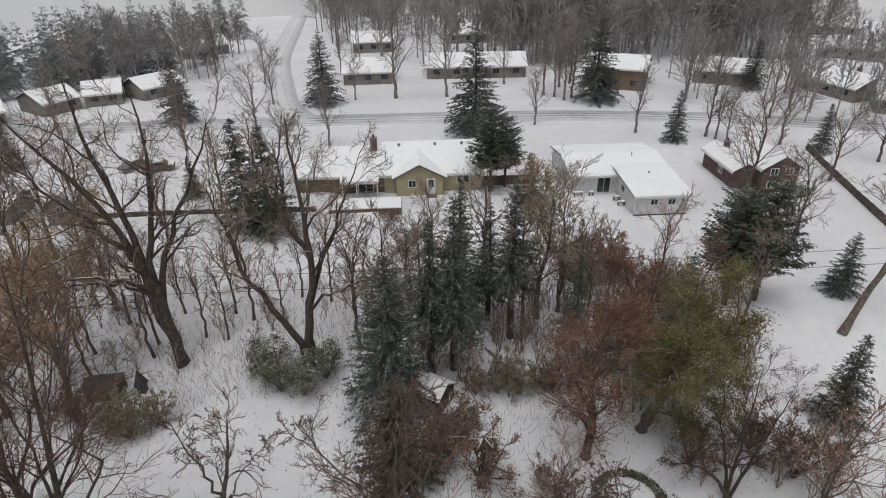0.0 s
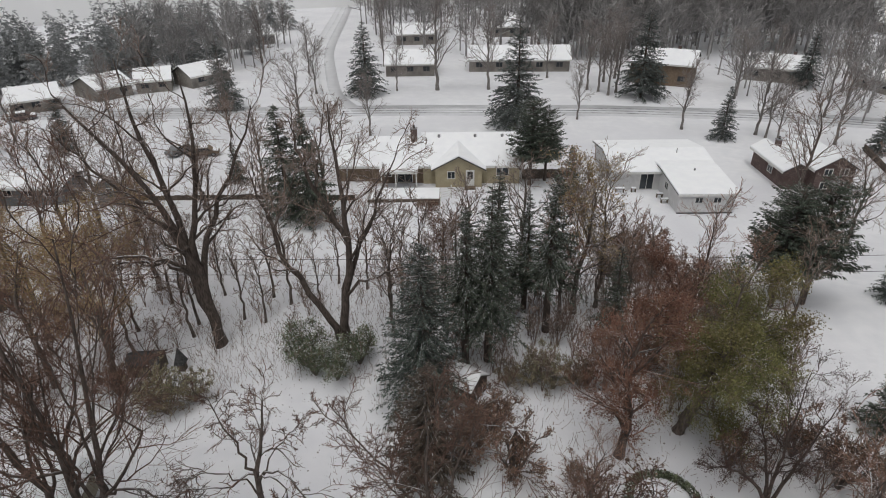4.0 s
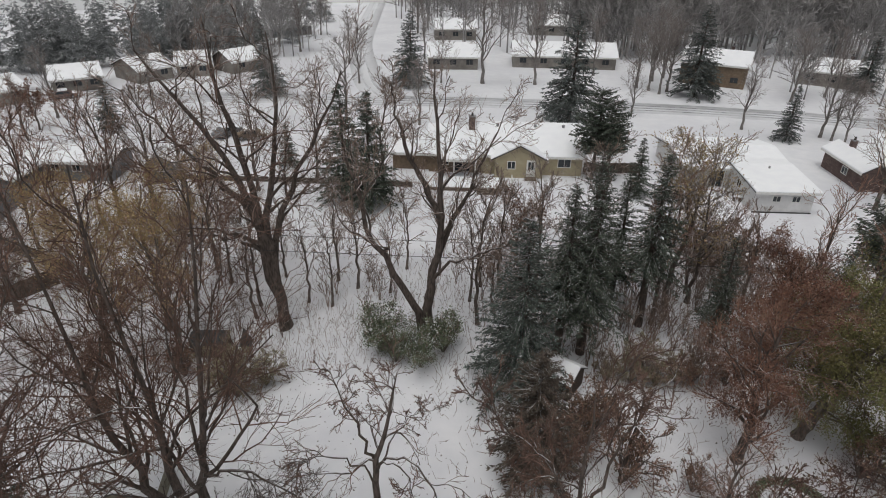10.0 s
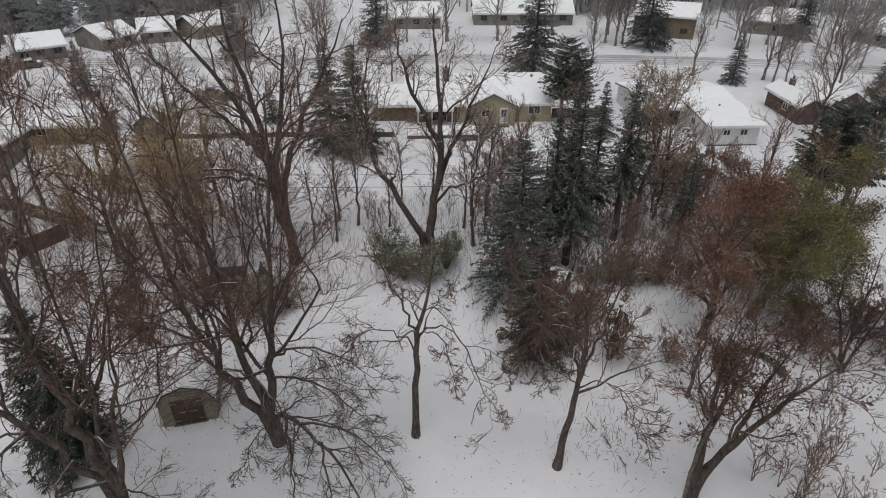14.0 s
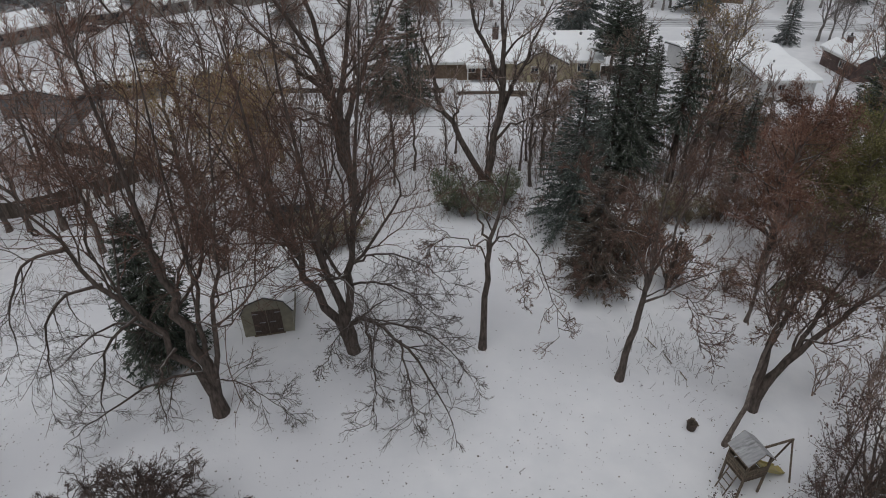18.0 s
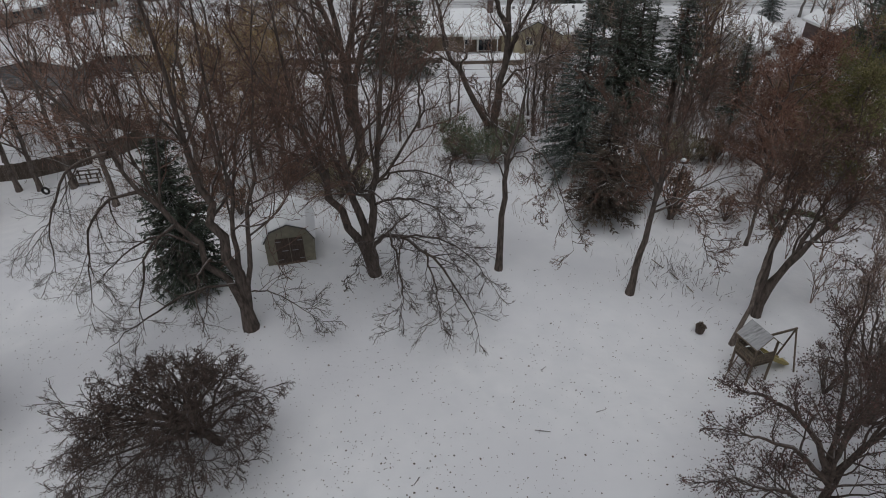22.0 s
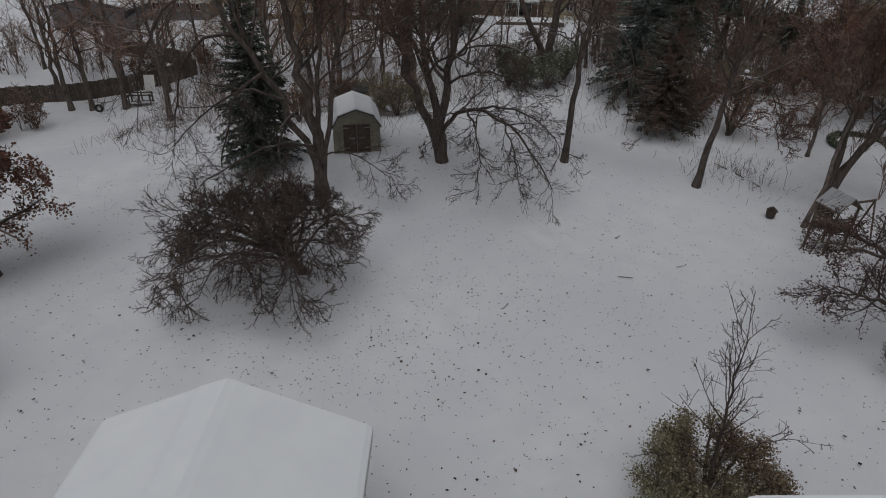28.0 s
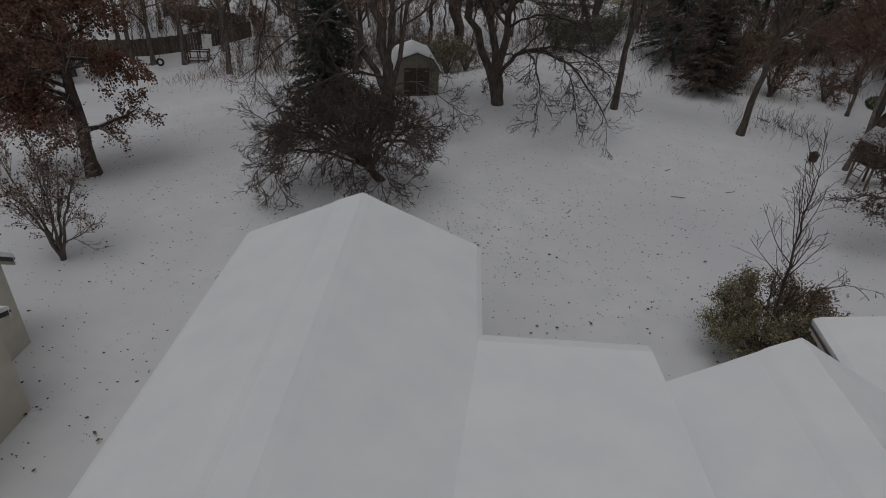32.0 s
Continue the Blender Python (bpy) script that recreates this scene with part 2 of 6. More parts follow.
def thing(name, x, y, z, label, category, rz=0.0, group="", kind=""):
    ob = new(name)
    ob.empty_display_size = 0.3
    ob.matrix_world = pose(x, y, z, 0, 0, rz)
    return tagged(ob, label, category, group, kind)


def box(x0, x1, y0, y1, z0, z1, bevel=0.0, bm=None):
    bm = bm or bmesh.new()
    m = Matrix.Translation(((x0 + x1) / 2, (y0 + y1) / 2, (z0 + z1) / 2)) @ Matrix.Diagonal((x1 - x0, y1 - y0, z1 - z0, 1))
    made = bmesh.ops.create_cube(bm, size=1, matrix=m)
    if bevel:
        edges = list({e for v in made["verts"] for e in v.link_edges})
        bmesh.ops.bevel(bm, geom=edges, offset=bevel, segments=2, affect="EDGES")
    return bm


def prism(outline, along, t0, t1, bm=None):
    """A closed outline of (u, z) pairs, pushed along x or y from t0 to t1."""
    bm = bm or bmesh.new()
    put = (lambda u, z, t: (t, u, z)) if along == "x" else (lambda u, z, t: (u, t, z))
    a = [bm.verts.new(put(u, z, t0)) for u, z in outline]
    b = [bm.verts.new(put(u, z, t1)) for u, z in outline]
    bm.faces.new(a)
    bm.faces.new(b[::-1])
    for i in range(len(a)):
        j = (i + 1) % len(a)
        bm.faces.new((a[i], a[j], b[j], b[i]))
    return bm


def rod(p, q, r, r2=None, sides=8, bm=None):
    bm = bm or bmesh.new()
    p, q = Vector(p), Vector(q)
    turn = (q - p).to_track_quat("Z", "Y").to_matrix().to_4x4()
    m = Matrix.Translation((p + q) / 2) @ turn
    bmesh.ops.create_cone(bm, cap_ends=True, segments=sides, radius1=r, radius2=r if r2 is None else r2, depth=(q - p).length, matrix=m)
    return bm


def ground(x, y):
    """The lie of the land."""
    e = math.exp
    wood = min(max((x + 3.6) * 0.27, -2.0), 1.8) * e(-(((y - 32) / 10) ** 2))
    left = max(-0.10 * max(0.0, -x - 17), -2.6) * e(-(((y - 22) / 32) ** 2))
    lawn = 0.6 * e(-(((y - 12.6) / 3.6) ** 2) - ((x + 2.4) / 8.4) ** 2) - 0.55 * e(-(((y - 4.8) / 4.8) ** 2)) * e(-((x / 22) ** 2))
    return wood + left + lawn


# ---- plants ----
def tubes(P, R, sides):
    """Tapered tubes along N polylines of n points each."""
    N, n, _ = P.shape
    T = np.gradient(P, axis=1)
    T /= np.linalg.norm(T, axis=-1, keepdims=True) + 1e-9
    a = np.cross(T, np.array([0.31, 0.47, 0.23]))
    a /= np.linalg.norm(a, axis=-1, keepdims=True) + 1e-9
    b = np.cross(T, a)
    ang = np.arange(sides) * 2 * np.pi / sides
    ring = a[:, :, None] * np.cos(ang)[None, None, :, None] + b[:, :, None] * np.sin(ang)[None, None, :, None]
    V = P[:, :, None] + ring * R[:, :, None, None]
    base = (np.arange(N) * n * sides)[:, None, None] + (np.arange(n - 1) * sides)[None, :, None]
    i, j = np.arange(sides), (np.arange(sides) + 1) % sides
    F = np.stack([base + i, base + j, base + sides + j, base + sides + i], -1)
    return V.reshape(-1, 3), F.reshape(-1, 4)


def joined(lots):
    vs, fs, at = [], [], 0
    for v, f in lots:
        vs.append(v)
        fs.append(f + at)
        at += len(v)
    return np.concatenate(vs), np.concatenate(fs)


def sprout(rng, P, R, k, u0, u1, angle, ratio, n, up, wig, thin=0.55, keep=None):
    """k shoots from each of the polylines P, between the shares u0 and u1 of their length."""
    N, m, _ = P.shape
    length = np.linalg.norm(np.diff(P, axis=1), axis=-1).sum(1)
    u = (u0 + (u1 - u0) * (np.arange(k)[None] + rng.uniform(0, 1, (N, k))) / k).clip(0, 0.999)
    s = u * (m - 1)
    i = s.astype(int)
    f = (s - i)[..., None]
    rows = np.arange(N)[:, None]
    start = P[rows, i] * (1 - f) + P[rows, i + 1] * f
    rad = R[rows, i] * (1 - f[..., 0]) + R[rows, i + 1] * f[..., 0]
    tan = P[rows, i + 1] - P[rows, i]
    tan /= np.linalg.norm(tan, axis=-1, keepdims=True) + 1e-9
    side = np.cross(tan, rng.normal(size=(N, k, 3)))
    side /= np.linalg.norm(side, axis=-1, keepdims=True) + 1e-9
    a = np.radians(angle) * rng.uniform(0.65, 1.3, (N, k, 1))
    d = tan * np.cos(a) + side * np.sin(a)
    far = (length[:, None] * ratio * rng.uniform(0.6, 1.25, (N, k)) * (1.15 - 0.6 * u)).reshape(-1)
    d, start, rad = d.reshape(-1, 3), start.reshape(-1, 3), rad.reshape(-1)
    M = N * k
    pts = np.empty((M, n, 3))
    pts[:, 0] = start
    step = (far / (n - 1))[:, None]
    for j in range(1, n):
        d = d + np.array([0, 0, up]) / (n - 1) + rng.normal(size=(M, 3)) * wig
        d /= np.linalg.norm(d, axis=-1, keepdims=True) + 1e-9
        pts[:, j] = pts[:, j - 1] + d * step
    r0 = rad * thin
    taper = np.linspace(1, 0.22, n)[None]
    return pts, r0[:, None] * taper


def smooth_line(ctrl, n):
    ctrl = np.array(ctrl, float)
    t = np.linspace(0, len(ctrl) - 1, 49)
    line = np.stack([np.interp(t, range(len(ctrl)), ctrl[:, c]) for c in range(3)], -1)
    for _ in range(26 if len(ctrl) > 2 else 0):
        line[1:-1] = (line[:-2] + 2 * line[1:-1] + line[2:]) / 4
    pick = np.linspace(0, 48, n)
    return np.stack([np.interp(pick, range(49), line[:, c]) for c in range(3)], -1)


def leaf_cards(rng, spots, size, droop=0.0):
    """Small bent leaves at the given spots."""
    M = len(spots)
    a = rng.normal(size=(M, 3))
    a[:, 2] -= droop
    a /= np.linalg.norm(a, axis=-1, keepdims=True)
    b = np.cross(a, rng.normal(size=(M, 3)))
    b /= np.linalg.norm(b, axis=-1, keepdims=True) + 1e-9
    s = (size * rng.uniform(0.6, 1.4, M))[:, None]
    w = 0.42
    tip = spots + a * s
    V = np.stack([spots, spots + a * s * 0.5 + b * s * w, tip, spots + a * s * 0.5 - b * s * w], 1)
    return V.reshape(-1, 3), np.arange(M * 4).reshape(-1, 4)


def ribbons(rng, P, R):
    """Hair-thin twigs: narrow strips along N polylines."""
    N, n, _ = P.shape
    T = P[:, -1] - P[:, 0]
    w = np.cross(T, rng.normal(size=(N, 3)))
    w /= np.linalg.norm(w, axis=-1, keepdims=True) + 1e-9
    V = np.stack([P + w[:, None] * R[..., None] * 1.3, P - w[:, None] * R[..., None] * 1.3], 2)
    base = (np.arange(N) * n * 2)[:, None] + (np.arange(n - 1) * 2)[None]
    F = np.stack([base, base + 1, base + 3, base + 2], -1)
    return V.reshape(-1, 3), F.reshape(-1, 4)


SHAPES = {}


def bare_shape(seed, h, r, stems=None, limbs=11, base=0.3, angle=48, limb=0.5, up=0.5, branches=8, twigs=8, fine=5, twig_up=0.2, wig=0.13,
               leaves=0, leaf=0.14, leaf_from=0.0, thick=0.012, droop=0.0, coarse=False, leaf_near=0.07, spread=0.58, stem_scale=None, slim=False):
    """Arrays for a leafless or thinly leaved tree: trunk, branches, leaves."""
    rng = np.random.default_rng(seed)
    if stems is None:
        stems = [[(0, 0, -0.15), (rng.normal() * 0.01 * h, rng.normal() * 0.01 * h, h * 0.3), (rng.normal() * 0.03 * h, rng.normal() * 0.03 * h, h * 0.65), (rng.normal() * 0.05 * h, rng.normal() * 0.05 * h, h * 0.97)]]
    n0 = 14
    P = np.stack([smooth_line(s, n0) for s in stems])
    P[:, 2:-1] += rng.normal(size=P[:, 2:-1].shape) * h * 0.006
    first = r / math.sqrt(len(stems)) * (1.25 if len(stems) > 1 else 1)
    R = first * (np.linspace(1, 0.06, n0)[None] ** 0.85) * np.ones((len(stems), 1))
    R[:, 0] *= 1.35
    if stem_scale:
        R *= np.array(stem_scale)[:, None]
    P1, R1 = sprout(rng, P, R, max(2, limbs // len(stems)), base, 1.0, angle, limb, 4 if coarse else 9, up, wig * 0.9, 0.52)
    R1 = np.maximum(R1, thick * 1.5)
    P2, R2 = sprout(rng, P1, R1, branches, 0.15, 1.0, 42, spread, 3 if coarse else 6, up * 0.4 - droop * 0.5, wig, 0.6)
    R2 = np.maximum(R2, thick * 1.1)
    P3, R3 = sprout(rng, P2, R2, twigs, 0.1, 1.0, 40, spread, 2 if coarse else 4, twig_up - droop, wig * 1.1, 0.6)
    R3 = np.maximum(np.minimum(R3, thick * 1.6), thick * 0.75)
    trunk, boughs = tubes(P, R, 5 if coarse else 9), tubes(P1, R1, 3 if coarse else 6)
    if not slim:
        trunk = joined([trunk, boughs])
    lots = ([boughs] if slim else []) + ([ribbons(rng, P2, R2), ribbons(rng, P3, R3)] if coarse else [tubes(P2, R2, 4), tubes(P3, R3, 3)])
    ends = P3
    if fine:
        P4, R4 = sprout(rng, P3, R3, fine, 0.1, 1.0, 38, spread + 0.03, 3, twig_up - droop, wig * 1.1, 0.6)
        R4 = np.maximum(np.minimum(R4, thick * 0.62), thick * 0.36)
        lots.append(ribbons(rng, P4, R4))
        ends = P4
    crown = joined(lots)
    fol = None
    if leaves:
        low = ends[:, :, 2].mean(1) > leaf_from * h
        pool = ends[low].reshape(-1, 3)
        spots = pool[rng.integers(0, len(pool), leaves)] + rng.normal(size=(leaves, 3)) * leaf_near
        fol = leaf_cards(rng, spots, leaf, 0.6)
    return trunk, crown, fol


def plant(key, x, y, label, name="tree", category="tree", rz=0.0, scale=1.0, group="", bark=None, twig=None, leafmat=None, sink=0.0, **kw):
    """A tree of trunk, crown and leaves. The same key and numbers share their meshes."""
    tag = (key, bark, twig, leafmat)
    if tag not in SHAPES:
        trunk, crown, fol = bare_shape(**kw)
        SHAPES[tag] = (quads_mesh("trunk", *trunk, bark or BARK, smooth=True), quads_mesh("crown", *crown, twig or TWIG),
                       quads_mesh("leaves", *fol, leafmat) if fol else None)
    a, b, c = SHAPES[tag]
    ob = thing(name, x, y, ground(x, y) - sink, label, category, rz, group)
    ob.scale = (scale, scale, scale)
    child("trunk", a, ob)
    child("crown", b, ob)
    if c:
        child("leaves", c, ob)
    return ob


def low_bough(tree, seed, stems, material, **kw):
    """A long low bough with its own twigs, part of a tree."""
    trunk, crown, _ = bare_shape(seed=seed, stems=stems, **kw)
    return child("low_bough", quads_mesh("low_bough", *joined([trunk, crown]), material), tree)


def conifer_shape(seed, h, r, bare=0.08, density=13, droop=0.35, spray=0.4, snow=0.14, power=0.8, ragged=0.25, gap=0.065):
    rng = np.random.default_rng(seed)
    trunk = tubes(smooth_line([(0, 0, -0.1), (0.01 * h, 0, h * 0.5), (0, 0, h)], 8)[None], np.linspace(0.024 * h, 0.01, 8)[None], 7)
    N = int(h * density)
    z = h * (bare + (0.985 - bare) * rng.uniform(0, 1, N) ** 1.05)
    share = (z / h - bare) / (1 - bare)
    L = r * (1 - share) ** power * rng.uniform(1 - ragged * 1.6, 1 + ragged * 0.5, N) + 0.12
    az = rng.uniform(0, 2 * np.pi, N)
    out = np.stack([np.cos(az), np.sin(az), 0 * az], -1)
    t = np.linspace(0, 1, 5)[None, :, None]
    tip_z = (-droop * (1 - share) + 0.35 * share)[:, None]
    sag = np.concatenate([0 * tip_z, 0 * tip_z, tip_z], 1)[:, None, :]
    P = np.stack([0 * z, 0 * z, z], -1)[:, None] + out[:, None] * L[:, None, None] * t + sag * L[:, None, None] * t ** 1.5
    limbs = tubes(P, np.linspace(0.03, 0.008, 5)[None] * np.ones((N, 1)), 3)
    per = np.maximum(5, (L / gap).astype(int))
    who = np.repeat(np.arange(N), per)
    M = len(who)
    u = rng.uniform(0.12, 1.0, M)
    s = u * 4
    i = np.minimum(s.astype(int), 3)
    f = (s - i)[:, None]
    at = P[who, i] * (1 - f) + P[who, i + 1] * f
    side = np.stack([-out[who, 1], out[who, 0], 0 * u], -1) * np.where(rng.random(M) < 0.5, -1, 1)[:, None]
    d = out[who] * rng.uniform(0.2, 1.0, (M, 1)) + side * rng.uniform(0.1, 0.9, (M, 1)) + np.stack([0 * u, 0 * u, rng.uniform(-0.75, 0.1, M)], -1)
    d /= np.linalg.norm(d, axis=-1, keepdims=True)
    ln = (spray * rng.uniform(0.55, 1.25, M) * (0.55 + 0.45 * (1 - share[who])))[:, None]
    w = np.cross(d, np.array([0, 0, 1.0]) + rng.normal(size=(M, 3)) * 0.45)
    w /= np.linalg.norm(w, axis=-1, keepdims=True) + 1e-9
    wd = ln * rng.uniform(0.08, 0.15, (M, 1))
    V1 = np.stack([at, at + d * ln * 0.45 + w * wd, at + d * ln, at + d * ln * 0.45 - w * wd], 1)
    v = np.cross(d, w)
    V2 = np.stack([at, at + d * ln * 0.5 + v * wd * 0.8, at + d * ln * 0.92, at + d * ln * 0.5 - v * wd * 0.8], 1)
    white = (rng.random(M) < snow * (0.4 + u)) & (rng.random(M) < 0.8)
    V = np.concatenate([V1.reshape(-1, 3), V2.reshape(-1, 3), (V1[white].mean(1, keepdims=True) + (V1[white] - V1[white].mean(1, keepdims=True)) * np.array([0.5, 0.5, 0.35]) + np.array([0, 0, 0.035])).reshape(-1, 3)])
    F = np.arange(len(V)).reshape(-1, 4)
    idx = np.concatenate([np.zeros(2 * M, int), np.ones(int(white.sum()), int)])
    return joined([trunk, limbs]), (V, F, idx)


def conifer(key, x, y, label, rz=0.0, scale=1.0, needle=None, group="", name="spruce_tree", lean=(0, 0), **kw):
    tag = (key, needle)
    if tag not in SHAPES:
        wood, (V, F, idx) = conifer_shape(**kw)
        SHAPES[tag] = (quads_mesh("trunk", *wood, BARK_DARK), quads_mesh("foliage", V, F, [needle or NEEDLE, SNOW], idx))
    a, b = SHAPES[tag]
    ob = thing(name, x, y, ground(x, y), label, "tree", rz, group)
    ob.matrix_world = pose(x, y, ground(x, y), lean[0], lean[1], rz)
    ob.scale = (scale, scale, scale)
    child("trunk", a, ob)
    child("foliage", b, ob)
    return ob


# ---- houses ----
def opening(parent, face, u, z, w, h, at, kind="window", frame_mat=None, panes=2):
    """A window or door on a wall: face is x or y, at where the wall's face lies, sign its outward side."""
    sign = 1 if at[1] > 0 else -1
    d = at[0]

    def slab(u0, u1, z0, z1, d0, d1, b=0.0):
        lo, hi = sorted((d + sign * d0, d + sign * d1))
        return box(u0, u1, lo, hi, z0, z1, b) if face == "y" else box(lo, hi, u0, u1, z0, z1, b)

    fr = bmesh.new()
    me_t = 0.07
    rim = [(u - w / 2 - me_t, u + w / 2 + me_t, z - me_t, z), (u - w / 2 - me_t, u + w / 2 + me_t, z + h, z + h + me_t),
           (u - w / 2 - me_t, u - w / 2, z, z + h), (u + w / 2, u + w / 2 + me_t, z, z + h)]
    rim += [(u - w / 2 + w * i / panes - 0.025, u - w / 2 + w * i / panes + 0.025, z, z + h) for i in range(1, panes)]
    for u0, u1, z0, z1 in rim:
        lo, hi = sorted((d - sign * 0.02, d + sign * 0.06))
        box(*((u0, u1, lo, hi) if face == "y" else (lo, hi, u0, u1)), z0, z1, 0, fr)
    ob = part(kind, fr, frame_mat or TRIM, parent)
    if kind == "door":
        part("door_leaf", slab(u - w / 2, u + w / 2, z, z + h, -0.02, 0.03), TRIM, ob)
        part("pane", slab(u - w / 2 + 0.14, u + w / 2 - 0.14, z + h * 0.45, z + h * 0.92, 0.03, 0.035), PANE, ob)
    else:
        for i in range(panes):
            a, b = u - w / 2 + w * i / panes + 0.02, u - w / 2 + w * (i + 1) / panes - 0.02
            part("pane", slab(a, b, z, z + h, -0.015, 0.015), PANE, ob)
    return ob


def gable_block(parent, x0, x1, y0, y1, eave, ridge, along, wall, over=0.45, snow=0.16, z0=-0.3, gable_wall=None, end_over=0.35, gutter=None, crest=0.0):
    """A block with a gable roof: walls of each side, two snow-laden roof slopes. The ridge runs along x or y."""
    t = 0.2
    if along == "x":
        lo, hi, e0, e1 = y0, y1, x0, x1
    else:
        lo, hi, e0, e1 = x0, x1, y0, y1
    mid = (lo + hi) / 2
    slope = (ridge - eave) / (mid - lo)
    for a, b in ((lo, lo + t), (hi - t, hi)):
        part("wall", box(e0, e1, a, b, z0, eave) if along == "x" else box(a, b, e0, e1, z0, eave), wall, parent)
    for a, b in ((e0, e0 + t), (e1 - t, e1)):
        out = [(lo + t, z0), (hi - t, z0), (hi - t, eave + slope * t), (mid, ridge), (lo + t, eave + slope * t)]
        part("gable_wall", prism(out, along, a, b), gable_wall or wall, parent)
    for s in (-1, 1):
        edge = mid + s * (hi - mid + over)
        drop = eave - slope * over
        base = [(edge, drop), (mid, ridge), (mid, ridge + 0.14), (edge, drop + 0.14)]
        ob = part("roof_slope", prism(base, along, e0 - end_over, e1 + end_over), SHINGLE, parent)
        top = [(edge + s * 0.03, drop + 0.144), (mid, ridge + 0.144), (mid, ridge + 0.144 + snow), (mid + s * (hi - mid + over) * 0.97, drop + 0.144 + snow + 0.02), (edge + s * 0.03, drop + 0.144 + snow * 0.55)]
        if crest:
            # a wind-packed roll of snow along the ridge
            run = crest * (1.2 if s < 0 else 0.4)
            top[3:3] = [(mid + s * run, ridge + 0.144 + snow - slope * run * 0.9), (mid + s * (run + 0.22), ridge + 0.144 + snow - slope * (run + 0.22) - 0.005)]
        part("snow_cover", prism(top, along, e0 - end_over - 0.03, e1 + end_over + 0.03), ROOF_SNOW, ob, "thick smooth blanket of fresh snow")
        fascia = box(e0 - end_over, e1 + end_over, *sorted((edge + s * 0.004, edge + s * 0.03)), drop - 0.12, drop + 0.13) if along == "x" else \
            box(*sorted((edge + s * 0.004, edge + s * 0.03)), e0 - end_over, e1 + end_over, drop - 0.12, drop + 0.13)
        part("fascia", fascia, TRIM, ob)
        if gutter:
            gx = edge + s * 0.055
            line = ((e0 - end_over, gx, drop + 0.07), (e1 + end_over, gx, drop + 0.07)) if along == "x" else ((gx, e0 - end_over, drop + 0.07), (gx, e1 + end_over, drop + 0.07))
            part("gutter", rod(*line, 0.032, sides=8), gutter, ob)


def chimney(parent, x, y, z0, z1, w=0.6, material=None):
    ob = part("chimney", box(x - w / 2, x + w / 2, y - w / 2, y + w / 2, z0, z1), material or BRICK, parent)
    part("chimney_cap", box(x - w / 2 - 0.07, x + w / 2 + 0.07, y - w / 2 - 0.07, y + w / 2 + 0.07, z1 + 0.003, z1 + 0.1, 0.02), METAL, ob)
    part("flue", rod((x, y, z1 + 0.1), (x, y, z1 + 0.5), 0.14, 0.12), SHINGLE, ob)
    return ob


def vent_pipe(parent, x, y, z, h=0.4, r=0.06):
    return part("vent_pipe", rod((x, y, z - 0.2), (x, y, z + h), r), METAL, parent)


# ---- the ground: one sheet of snow out to the horizon ----
def spread_axis(a, b, step, far):
    mid = list(np.arange(a, b + 0.01, step))
    lo, hi, d = [], [], step
    x = a
    while x > -far:
        d *= 1.22
        x -= d
        lo.append(x)
    x, d = b, step
    while x < far:
        d *= 1.22
        x += d
        hi.append(x)
    return np.array(lo[::-1] + mid + hi)


def ground_sheet():
    xs, ys = spread_axis(-62, 64, 0.9, 2500), spread_axis(-40, 84, 0.9, 2500)
    X, Y = np.meshgrid(xs, ys)
    Z = np.vectorize(ground)(X, Y)
    bump = np.array([[noise.noise(Vector((x * 0.35, y * 0.35, 1.7))) * 0.05 + noise.noise(Vector((x * 0.06, y * 0.06, 9.1))) * 0.10 for x in xs] for y in ys])
    near = np.exp(-((X / 70) ** 4) - (((Y - 20) / 75) ** 4))
    Z = Z + bump * near - 0.03
    n, m = len(xs), len(ys)
    V = np.stack([X, Y, Z], -1).reshape(-1, 3)
    i = (np.arange(m - 1)[:, None] * n + np.arange(n - 1)[None]).reshape(-1)
    F = np.stack([i, i + 1, i + n + 1, i + n], -1)
    ob = new("ground", quads_mesh("ground", V, F, SNOW, smooth=True))
    return tagged(ob, "gently rolling snow-covered ground of yards and woods", "ground", kind="structure")


ground_sheet()


def ribbon(name, line, width, z, material, label, category, parent=None, kind="structure", thick=0.05):
    """A strip laid along a line of (x, y)."""
    pts = np.array(line, float)
    t = np.linspace(0, len(pts) - 1, 12 * (len(pts) - 1) + 1)
    c = np.stack([np.interp(t, range(len(pts)), pts[:, k]) for k in (0, 1)], -1)
    for _ in range(10):
        c[1:-1] = (c[:-2] + 2 * c[1:-1] + c[2:]) / 4
    d = np.gradient(c, axis=0)
    d /= np.linalg.norm(d, axis=1, keepdims=True)
    nrm = np.stack([-d[:, 1], d[:, 0]], -1)
    V = []
    for p, q in zip(c, nrm):
        for s, dz in ((-1, -0.3), (-1, 0), (1, 0), (1, -0.3)):
            V.append((*(p + q * s * width / 2), ground(*p) + z + dz))
    F = [(4 * i + k, 4 * i + k + 1, 4 * i + k + 5, 4 * i + k + 4) for i in range(len(c) - 1) for k in range(3)]
    me = quads_mesh(name, np.array(V), np.array(F), material)
    if parent:
        return child(name, me, parent)
    return tagged(new(name, me), label, category, kind=kind)


